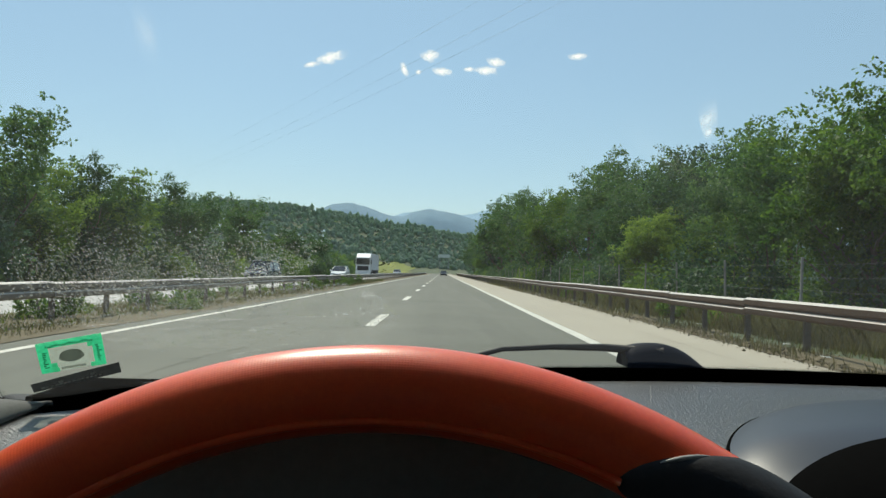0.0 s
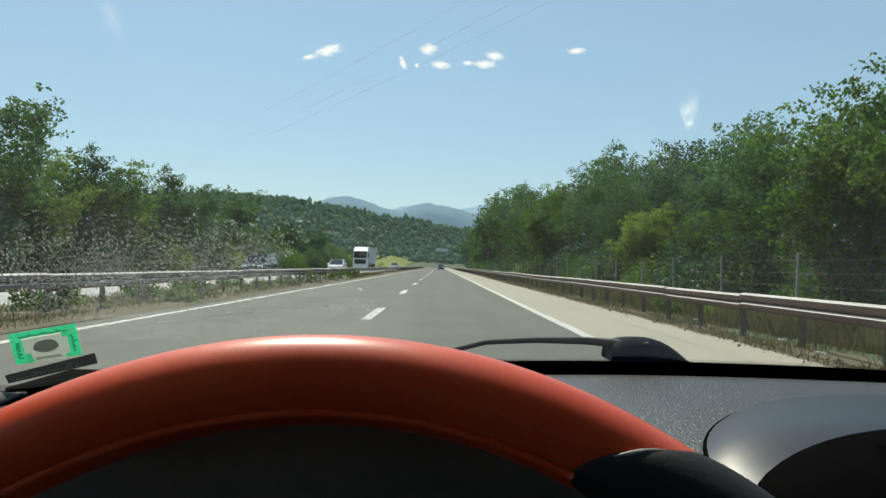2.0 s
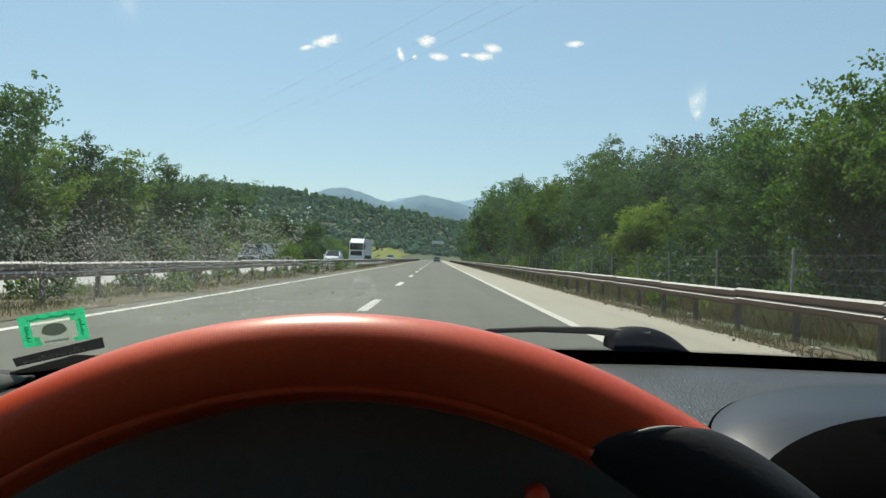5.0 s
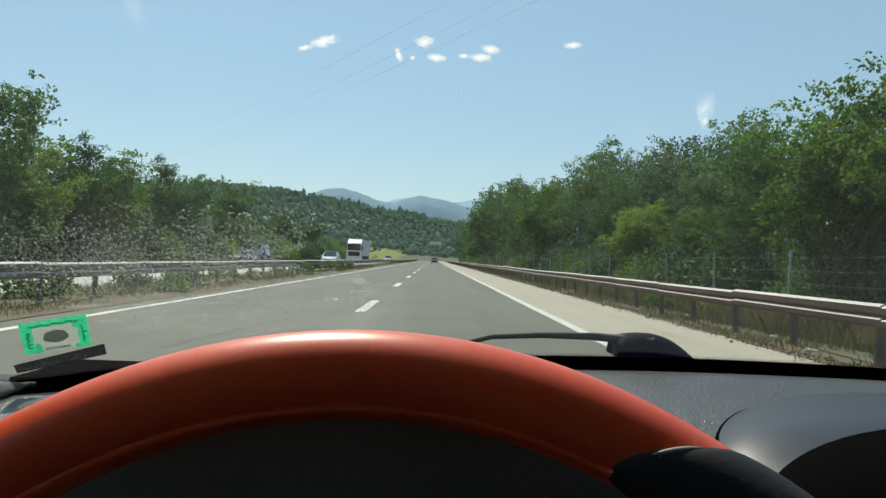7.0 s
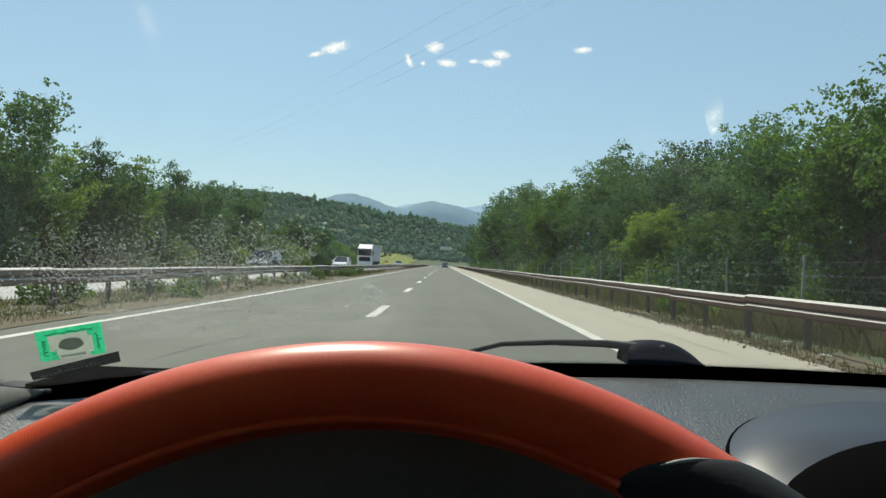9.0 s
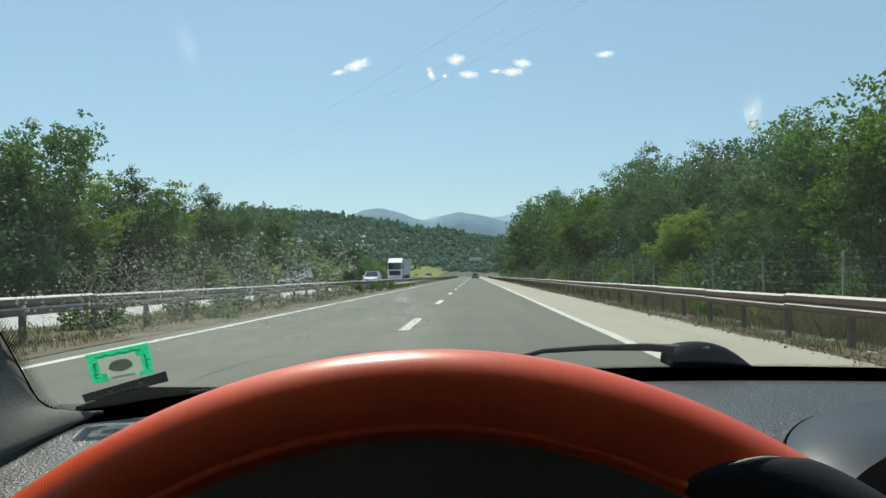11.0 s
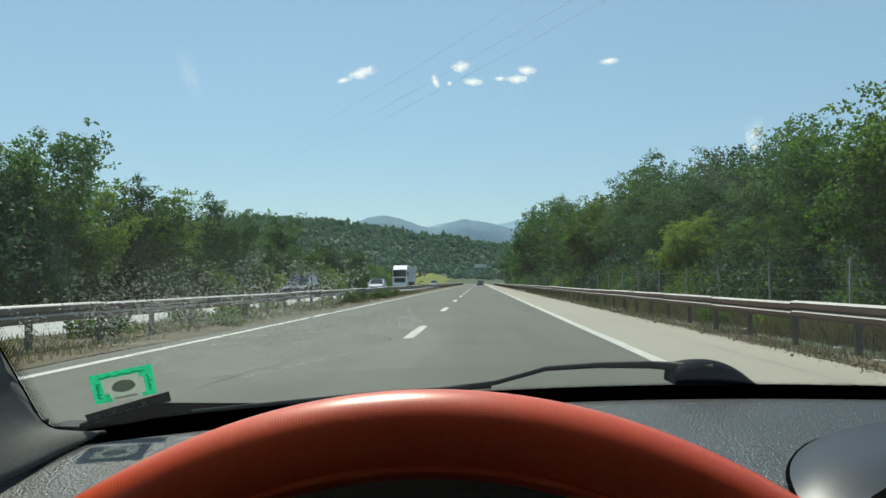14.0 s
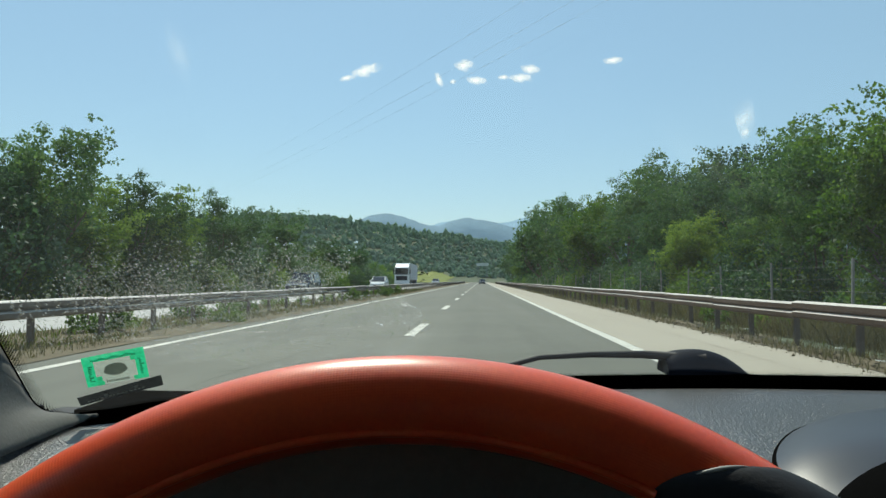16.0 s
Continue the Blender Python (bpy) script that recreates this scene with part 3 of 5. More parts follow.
# ---- plants ----
def leaf_cloud(rng, centres, radii, per, size, droop=0.4):
    """Many small folded leaf blades spread through clumps; returns vertex and face arrays."""
    n = len(centres) * per
    c = np.repeat(np.asarray(centres), per, axis=0)
    r = np.repeat(np.asarray(radii), per, axis=0)
    d = rng.normal(size=(n, 3))
    d /= np.linalg.norm(d, axis=1)[:, None]
    p = c + d * (rng.random(n) ** 0.45)[:, None] * r * np.array([1, 1, 0.75])
    u = rng.normal(size=(n, 3)) + d * 0.8
    u[:, 2] -= droop
    u /= np.linalg.norm(u, axis=1)[:, None]
    w = np.cross(u, rng.normal(size=(n, 3)))
    w /= np.linalg.norm(w, axis=1)[:, None]
    L = (size * (0.6 + 0.8 * rng.random(n)))[:, None]
    B = L * 0.33
    v = np.stack([p, p + u * L * 0.5 + w * B, p + u * L, p + u * L * 0.5 - w * B], axis=1).reshape(-1, 3)
    f = np.arange(n * 4).reshape(-1, 4)
    return v, f


def quads(name, v, f):
    me = bpy.data.meshes.new(name)
    me.vertices.add(len(v))
    me.vertices.foreach_set("co", v.astype(np.float32).ravel())
    me.loops.add(f.size)
    me.loops.foreach_set("vertex_index", f.astype(np.int32).ravel())
    me.polygons.add(len(f))
    me.polygons.foreach_set("loop_start", np.arange(0, f.size, f.shape[1], dtype=np.int32))
    me.update(calc_edges=True)
    return me


def make_tree(seed, height, spread, bare, leaf, size, per, clumps, label, m, kind="deciduous tree"):
    """A tapered trunk with forking limbs and a loose crown of leaf clumps."""
    rng = np.random.default_rng(seed)
    rnd = random.Random(seed)
    t = thing("tree", label, "tree", "roadside trees", m=m)
    vs, fs, tips = [], [], []

    def limb(p, d, length, r, depth):
        pts, rr, q, dd = [p.copy()], [r], p.copy(), d.copy()
        for k in range(4):
            dd = (dd + Vector((rnd.uniform(-.22, .22), rnd.uniform(-.22, .22), rnd.uniform(-.05, .2)))).normalized()
            q = q + dd * length / 4
            pts.append(q.copy())
            rr.append(r * (1 - 0.17 * (k + 1)))
            if depth >= 1 or k >= 2:
                tips.append((q.copy(), depth))
        n, base = (7 if depth == 0 else 5), len(vs)
        for i, pp in enumerate(pts):
            ax = (pts[min(i + 1, 4)] - pts[max(i - 1, 0)]).normalized()
            a = ax.orthogonal().normalized()
            b = ax.cross(a)
            for k in range(n):
                an = 2 * math.pi * k / n
                vs.append(pp + rr[i] * (math.cos(an) * a + math.sin(an) * b))
        for i in range(4):
            for k in range(n):
                fs.append((base + i * n + k, base + i * n + (k + 1) % n, base + (i + 1) * n + (k + 1) % n, base + (i + 1) * n + k))
        if depth < 3:
            for k in range((7, 3, 2)[depth]):
                i = rnd.choice((2, 3, 4)) if depth else (1 + k % 4 if bare < 0.3 else 2 + k % 3)
                an = rnd.uniform(0, 6.283)
                out = Vector((math.cos(an), math.sin(an), rnd.uniform(0.2, 1.1))).normalized()
                limb(pts[i], (dd * 0.3 + out).normalized(), length * rnd.uniform(0.6, 0.85) * spread * (1.15 - 0.1 * i if depth == 0 else 0.92), rr[i] * 0.6, depth + 1)

    limb(Vector((0, 0, -0.3)), Vector((rnd.uniform(-.1, .1), rnd.uniform(-.1, .1), 1)), height * 0.5, height * 0.017 + 0.03, 0)
    zmax = max(p.z for p, _ in tips)
    k = height / zmax * 0.95
    vs = [v * k for v in vs]
    part("trunk", mesh("trunk", vs, fs, True), M_BARK, t)
    pts = [p * k for p, dep in tips if p.z * k > bare * height]
    cen, rad = [], []
    for i in range(clumps):
        p = rnd.choice(pts)
        j = Vector((rnd.gauss(0, 1), rnd.gauss(0, 1), rnd.gauss(0, 0.8))) * height * 0.05
        cen.append(p + j)
        rad.append(np.array([rnd.uniform(0.5, 1.5), rnd.uniform(0.5, 1.5), rnd.uniform(0.4, 1.1)]) * rnd.uniform(0.02, 0.05) * height)
    v, f = leaf_cloud(rng, [tuple(c) for c in cen], np.array(rad), per, size)
    part("crown", quads("crown", v, f), leaf, t)
    return t


def make_bush(seed, height, width, leaf, size, per, clumps, label, m, name="bush"):
    rng = np.random.default_rng(seed)
    rnd = random.Random(seed)
    t = thing(name, label, "bush", "roadside bushes", m=m)
    cen, rad = [], []
    for i in range(clumps):
        an, rr = rnd.uniform(0, 6.283), math.sqrt(rnd.random())
        top = height * (0.45 + 0.55 * (1 - rr * rr)) * rnd.uniform(0.75, 1.08)
        cen.append((math.cos(an) * rr * width / 2, math.sin(an) * rr * width / 2, top * rnd.uniform(0.12, 0.95)))
        rad.append([rnd.uniform(0.07, 0.15) * height] * 3)
    v, f = leaf_cloud(rng, cen, rad, per, size)
    part("foliage", quads("foliage", v, f), leaf, t)
    st = [tube("stem", [(rnd.uniform(-.2, .2), rnd.uniform(-.2, .2), -0.2), (rnd.uniform(-.3, .3) * width, rnd.uniform(-.3, .3) * width, height * 0.7)], [0.03, 0.012], 5) for _ in range(4)]
    for s in st:
        part("stem", s, M_BARK, t)
    return t


def place(proto, x, y, scale=1.0, turn=0.0, used=[]):
    m = pose(x, y, ground_z(x, y) + 0.02, 0, 0, turn) @ Matrix.Scale(scale, 4)
    if proto.name not in used:
        used.append(proto.name)
        proto.matrix_basis = m
        return proto
    return copy_thing(proto, m)


def planting():
    rnd = random.Random(11)
    o = pose(0, 0, 0)
    L1 = "green locust tree with feathery leaves behind the fence"
    T = [make_tree(1, 10, 0.95, 0.12, M_LEAF_A, 0.17, 19, 800, L1, o), make_tree(2, 9, 1.05, 0.1, M_LEAF_A, 0.165, 19, 800, L1, o),
         make_tree(3, 11, 0.9, 0.14, M_LEAF_B, 0.175, 19, 800, "dark green broadleaf tree with a dense crown", o), make_tree(4, 8, 1.1, 0.06, M_LEAF_C, 0.16, 19, 800, "light green young locust tree beside the motorway", o),
         make_tree(5, 12, 0.85, 0.25, M_LEAF_B, 0.17, 20, 700, "tall dark tree with a thin open crown", o),
         make_tree(6, 8, 1.1, 0.05, M_LEAF_C, 0.12, 32, 950, "bright green locust tree with fine leaves", o), make_tree(7, 9, 1.0, 0.08, M_LEAF_A, 0.125, 32, 950, "green locust tree with fine feathery leaves", o),
         make_tree(8, 10, 0.95, 0.1, M_LEAF_B, 0.125, 32, 950, "dark green tree with fine leaves and uneven crown", o)]
    F = [make_tree(31, 10, 0.95, 0.1, M_LEAF_A, 0.3, 11, 560, "green broadleaf tree farther along the motorway", o), make_tree(32, 9, 1.05, 0.08, M_LEAF_B, 0.3, 11, 560, "dark green tree farther along the motorway", o),
         make_tree(33, 10, 0.95, 0.1, M_LEAF_C, 0.3, 11, 560, "light green tree farther along the motorway", o)]
    B = [make_bush(21, 3.0, 4.2, M_LEAF_C, 0.16, 16, 220, "light green roadside shrub by the fence", o), make_bush(22, 2.4, 4.6, M_LEAF_A, 0.15, 16, 220, "green roadside shrub with small leaves", o), make_bush(23, 3.4, 4.0, M_LEAF_B, 0.16, 16, 220, "dark green leafy shrub below the trees", o),
         make_bush(24, 0.6, 0.9, M_LEAF_C, 0.07, 16, 60, "small green weed clump on the verge", o, "weed_clump")]
    # right-hand tree belt
    for proto, x, y, s in ((5, 10.8, 16.5, 0.9), (6, 12.2, 20, 0.82), (6, 12.4, 25.5, 0.8), (5, 12.6, 30, 0.78), (7, 13.4, 32, 0.8), (5, 11.6, 37, 0.9), (6, 12.4, 42, 1.2), (7, 13.0, 49, 1.2), (0, 12.5, 57, 1.3), (3, 11.6, 65, 1.4), (2, 12.5, 74, 1.15), (1, 12.0, 84, 1.4), (0, 13, 94, 1.3), (2, 12.5, 106, 1.25), (3, 12, 119, 1.6), (0, 12.5, 135, 1.3), (1, 13, 153, 1.4), (2, 12.5, 173, 1.15), (0, 13, 195, 1.15), (2, 14, 219, 1.0), (1, 13.5, 246, 1.1), (3, 14, 280, 1.2), (7, 15.5, 15, 0.8), (7, 16.5, 24, 0.88), (2, 16, 40, 1.0), (4, 17, 60, 1.1), (0, 17, 33, 0.9), (1, 17, 50, 1.1), (2, 18, 80, 1.2)):
        place(F[proto % 3] if y > 100 else T[proto], x, y, s * (0.9 if y > 28 else 0.97), rnd.uniform(0, 360))
    for k in range(44):
        y = 10 + k * 2.6 + rnd.uniform(-1, 1) if k < 36 else 108 + (k - 36) * 16
        place(B[k % 3], 10.9 + rnd.uniform(-0.6, 1.2), y, rnd.uniform(0.75, 1.2), rnd.uniform(0, 360))
    for k in range(34):
        x = rnd.uniform(5.6, 8.2) if k % 3 == 1 else rnd.uniform(-8.6, -6.2)
        m = pose(x, 5 + 1.5 * k + rnd.uniform(-1, 1), -0.1 if x > 0 else -0.03, 0, 0, rnd.uniform(0, 360)) @ Matrix.Scale(rnd.uniform(0.6, 1.3), 4)
        if k:
            copy_thing(B[3], m)
        else:
            B[3].matrix_basis = m
    # trees behind the opposite carriageway
    for proto, x, y, s in ((2, -25.5, 33, 0.75), (1, -26.5, 38.5, 0.95), (3, -27, 44, 0.95), (0, -26.5, 50, 0.88), (3, -28, 56, 1.05), (2, -29, 62, 0.9), (0, -28, 70, 1.0), (1, -31, 82, 0.9), (3, -29, 95, 0.9), (2, -30, 112, 0.75), (0, -29, 130, 0.75), (1, -31, 152, 0.75), (3, -32, 178, 0.85), (2, -33, 205, 0.7), (4, -33, 44, 0.95), (1, -36, 260, 0.8), (2, -45, 300, 0.8), (0, -60, 290, 0.8), (3, -70, 240, 0.8), (1, -55, 200, 0.7), (4, -34, 52, 0.9), (2, -38, 74, 0.8)):
        place(F[proto % 3] if y > 90 else T[proto], x, y, s * (1.0 if y < 44 else 0.9), rnd.uniform(0, 360))
    for k in range(44):
        y = 24 + k * 4.5 + rnd.uniform(-2, 2)
        place(B[k % 3], -24.5 + rnd.uniform(-3.5, 0.5), y, rnd.uniform(0.9, 1.7), rnd.uniform(0, 360))
    for k in range(10):
        place(T[k % 4], -27 + rnd.uniform(-5, 1), 36 + 6.5 * k + rnd.uniform(-2, 2), rnd.uniform(0.4, 0.62), rnd.uniform(0, 360))


planting()


def forest():
    """Woodland over the hills: thousands of small uneven crowns."""
    rng = np.random.default_rng(5)
    vs, fs = [], []
    pts = []
    while len(pts) < 32000:
        a, y = rng.uniform(-0.95, 0.75), rng.uniform(330, 880)
        x = a * y
        if abs(x + 7) < 26 and y < 490 or (-0.16 < a < -0.045 and y < 520):
            continue
        g = noise.noise(Vector((x * 0.014, y * 0.009, 5)))
        if g > 0.5 and a < -0.2 and y < 700 and rng.random() < 0.8:
            continue
        pts.append((x, y))
    u = np.array([(math.cos(k * 1.0472) * math.sqrt(1 - z * z), math.sin(k * 1.0472 + z) * math.sqrt(1 - z * z), z) for z in (-0.3, 0.45) for k in range(6)] + [(0, 0, 1.0)])
    ring = [(k, (k + 1) % 6, 6 + (k + 1) % 6) for k in range(6)] + [(k, 6 + (k + 1) % 6, 6 + k) for k in range(6)] + [(6 + k, 6 + (k + 1) % 6, 12) for k in range(6)]
    f0 = np.array(ring)
    for i, (x, y) in enumerate(pts):
        w = rng.uniform(0.95, 2.35) * (1.35 if rng.random() < 0.12 else 1.0)
        h = w * (rng.uniform(1.5, 2.6) if y > 690 and rng.random() < 0.3 else rng.uniform(0.65, 1.35))
        jit = 1 + 0.4 * rng.normal(size=(13, 1)).clip(-1, 1)
        v = u * jit * np.array([w, w, h]) + np.array([x, y, ground_z(x, y) + h * 0.5])
        vs.append(v)
        fs.append(f0 + 13 * i)
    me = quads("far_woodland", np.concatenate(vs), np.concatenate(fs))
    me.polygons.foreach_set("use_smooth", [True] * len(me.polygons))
    ob = part("far_woodland", me, M_FOREST_HAZED)
    tagged(ob, "dense woodland over the hillside, haze painted into its blue-green", "woodland", kind="stuff")


forest()


def field():
    vs, fs, nx, ny = [], [], 24, 16
    for j in range(ny + 1):
        for i in range(nx + 1):
            y = 360 + 160 * j / ny
            x = (-0.155 + 0.105 * i / nx) * y + 9 * noise.noise(Vector((i * 0.4, j * 0.4, 0)))
            y += 22 * noise.noise(Vector((i * 0.33, j * 0.33, 6)))
            vs.append((x, y, ground_z(x, y) + 0.35))
    for j in range(ny):
        for i in range(nx):
            q = j * (nx + 1) + i
            fs.append((q, q + 1, q + nx + 2, q + nx + 1))
    tagged(part("field", mesh("field", vs, fs, True), M_FIELD), "yellow-green meadow below the wooded hill", "field", kind="structure")


field()


def tufts(name, n, spots, h0, h1, w, material, label, seed):
    rng = np.random.default_rng(seed)
    V = []
    for (x0, x1, y0, y1, z), share in spots:
        k = int(n * share)
        x, y = rng.uniform(x0, x1, k), y0 + (y1 - y0) * rng.random(k) ** 1.7
        keep = np.array([noise.noise(Vector((a * 0.9, b * 0.5, seed))) > -0.18 for a, b in zip(x, y)])
        x, y = x[keep], y[keep]
        k = len(x)
        h = rng.uniform(h0, h1, k)
        an = rng.uniform(0, 6.283, k)
        lx, ly = rng.normal(size=k) * 0.35 * h, rng.normal(size=k) * 0.35 * h
        ww = w * (1 + y / 35)
        zz = z if not callable(z) else np.array([z(a) for a in x])
        base = np.stack([x, y, zz + np.zeros(k)], 1)
        side = np.stack([np.cos(an) * ww, np.sin(an) * ww, np.zeros(k)], 1)
        top = base + np.stack([lx, ly, h], 1)
        mid = base + np.stack([lx * 0.4, ly * 0.4, h * 0.6], 1)
        V.append(np.stack([base - side, base + side, mid + side * 0.7, top, mid - side * 0.7], 1).reshape(-1, 3))
    v = np.concatenate(V)
    ob = part(name, quads(name, v, np.arange(len(v)).reshape(-1, 5)), material)
    tagged(ob, label, "grass", kind="stuff")


def vz(x):
    return 0.0 - 0.085 * max(0, x - 4.75)


tufts("dry_grass", 42000, [((4.62, 9.6, 3, 70, vz), 0.62), ((-8.9, -6.0, 4, 70, 0.0), 0.38)], 0.04, 0.2, 0.006, M_DRYGRASS, "dry straw-coloured grass along the verges", 3)
tufts("roadside_weeds", 9000, [((6.0, 9.6, 3, 80, vz), 0.35), ((-8.9, -6.4, 4, 80, 0.0), 0.65)], 0.04, 0.17, 0.007, M_WEED, "green weeds growing under the guard rails", 8)


def gravel():
    """Loose grit and crumbs of earth along the outer border of the hard shoulder."""
    rng = np.random.default_rng(31)
    n = 5000
    x = EDGE_R + 0.12 - np.abs(rng.normal(size=n)) * 0.22 + rng.random(n) * 0.5
    y = 4 + 46 * rng.random(n) ** 1.6
    r = rng.uniform(0.006, 0.02, n) * (1 + 1.5 * (rng.random(n) > 0.96))
    o = np.array([(1, 0, 0.3), (-0.5, 0.87, 0.25), (-0.5, -0.87, 0.3), (0.1, 0.05, 0.95), (0.05, 0, -0.3)])
    j = o[None] * (1 + 0.3 * rng.normal(size=(n, 5, 1)).clip(-1, 1)) * r[:, None, None]
    z = np.where(x < EDGE_R, 0.0, 0.02 - 0.085 * (x - EDGE_R))
    v = j + np.stack([x, y, z], 1)[:, None]
    f = np.array([(0, 1, 3), (1, 2, 3), (2, 0, 3), (1, 0, 4), (2, 1, 4), (0, 2, 4)])
    ob = part("gravel", quads("gravel", v.reshape(-1, 3), (f[None] + 5 * np.arange(n)[:, None, None]).reshape(-1, 3)), M_DIRT)
    tagged(ob, "loose grit along the border of the shoulder", "gravel", kind="stuff")


gravel()
tufts("tall_dry_grass", 70000, [((6.2, 9.9, 5, 90, vz), 1.0)], 0.2, 0.62, 0.005, M_DRYGRASS, "tall brown dry grass between guard rail and fence", 14)


# ---- guard rails, fence ----
def guard_rail(label, x, side, z_top, y0, y1, post_step, paint):
    t = thing("guard_rail", label, "guard rail", "guard rails", m=Matrix.Translation((x, 0, 0)))
    prof = [(0, 0.008), (0.03, 0.005), (0.065, -0.01), (0.083, -0.026), (0.083, -0.034), (0.072, -0.1), (0.06, -0.112), (0.006, -0.13), (0.0, -0.138), (0.0, -0.152), (0.012, -0.156), (0.066, -0.17), (0.083, -0.182), (0.083, -0.19), (0.07, -0.25), (0.05, -0.27), (0.01, -0.285), (0.0, -0.287)]
    pts = [(side * a, b) for a, b in prof] + [(side * (a - 0.006), b) for a, b in reversed(prof)]
    L, n = 4.0, len(pts)
    vs = [(a, y, b) for y in (0, L - 0.012) for a, b in pts]
    fs = [(k, (k + 1) % n, n + (k + 1) % n, n + k) for k in range(n)]
    beam = mesh("beam", vs, fs)
    lips = []
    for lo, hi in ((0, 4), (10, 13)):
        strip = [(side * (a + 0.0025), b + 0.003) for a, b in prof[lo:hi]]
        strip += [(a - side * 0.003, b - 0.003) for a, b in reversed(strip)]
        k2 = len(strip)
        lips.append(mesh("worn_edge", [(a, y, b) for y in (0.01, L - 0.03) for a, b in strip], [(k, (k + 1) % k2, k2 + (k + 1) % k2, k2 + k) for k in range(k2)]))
    post = box("post", 0.1, 0.06, 1.0, 0.008)
    block = box("spacer", 0.12, 0.08, 0.2, 0.01)
    y, rnd = y0, random.Random(int(x * 10))
    while y < y1:
        j = rnd.uniform(-0.012, 0.012)
        ob = part("beam", beam, paint, t, m=pose(rnd.uniform(-.01, .01), y, z_top + j, rnd.uniform(-.12, .12)))
        # pale strips paint the sun on the upward folds
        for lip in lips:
            part("worn_edge", lip, M_LIP_LIT, ob, "pale worn upper edge with sunlight painted in")
        y += L
    y = y0 + 0.3
    while y < y1:
        part("post", post, M_POST, t, m=pose(-side * 0.14, y, z_top - 0.55, 0, rnd.uniform(-1.5, 1.5), 0))
        part("spacer", block, M_POST, t, m=pose(-side * 0.055, y, z_top - 0.15))
        y += post_step
    return t


guard_rail("weathered rusty steel guard rail beside the hard shoulder", 5.45, -1, 0.71, -4, 260, 2.0, M_RAIL)
guard_rail("weathered steel guard rail along the median", -6.95, 1, 0.73, -4, 300, 2.0, M_RAIL_M)


def fence():
    t = thing("wire_fence", "wire fence on thin concrete posts in front of trees", "fence", m=Matrix.Translation((8.7, 0, 0)))
    post = box("fence_post", 0.055, 0.055, 2.0, 0.01)
    rnd = random.Random(4)
    for k in range(24):
        part("fence_post", post, M_CONCRETE, t, m=pose(rnd.uniform(-.06, .06), 8 + 4.2 * k, 0.62, rnd.uniform(-2, 2), rnd.uniform(-2, 2), 0))
    for i in range(6):
        z = -0.1 + 0.31 * i
        part("wire", tube("wire", [(0, 8 + 2.1 * k, z - (0.03 if k % 2 else 0)) for k in range(48)], 0.003, 4), M_WIRE, t)


fence()
# ---- vehicles ----
def wheel_part(parent, x, y, r, w):
    m = pose(x, y, r, 0, 90, 0)
    tyre = part("wheel", cyl("tyre", r, r, w, 18), M_TYRE, parent, m=m)
    part("rim", cyl("rim", r * 0.6, r * 0.6, w + 0.02, 12), M_SILVER, tyre)


def loft(name, sections, material_smooth=False):
    """Joins rings of equal length into a closed skin."""
    n = len(sections[0])
    vs = [p for s in sections for p in s]
    fs = [(j * n + k, j * n + (k + 1) % n, (j + 1) * n + (k + 1) % n, (j + 1) * n + k) for j in range(len(sections) - 1) for k in range(n)]
    fs += [tuple(range(n)), tuple(reversed(range((len(sections) - 1) * n, len(sections) * n)))]
    me = mesh(name, vs, fs)
    return me


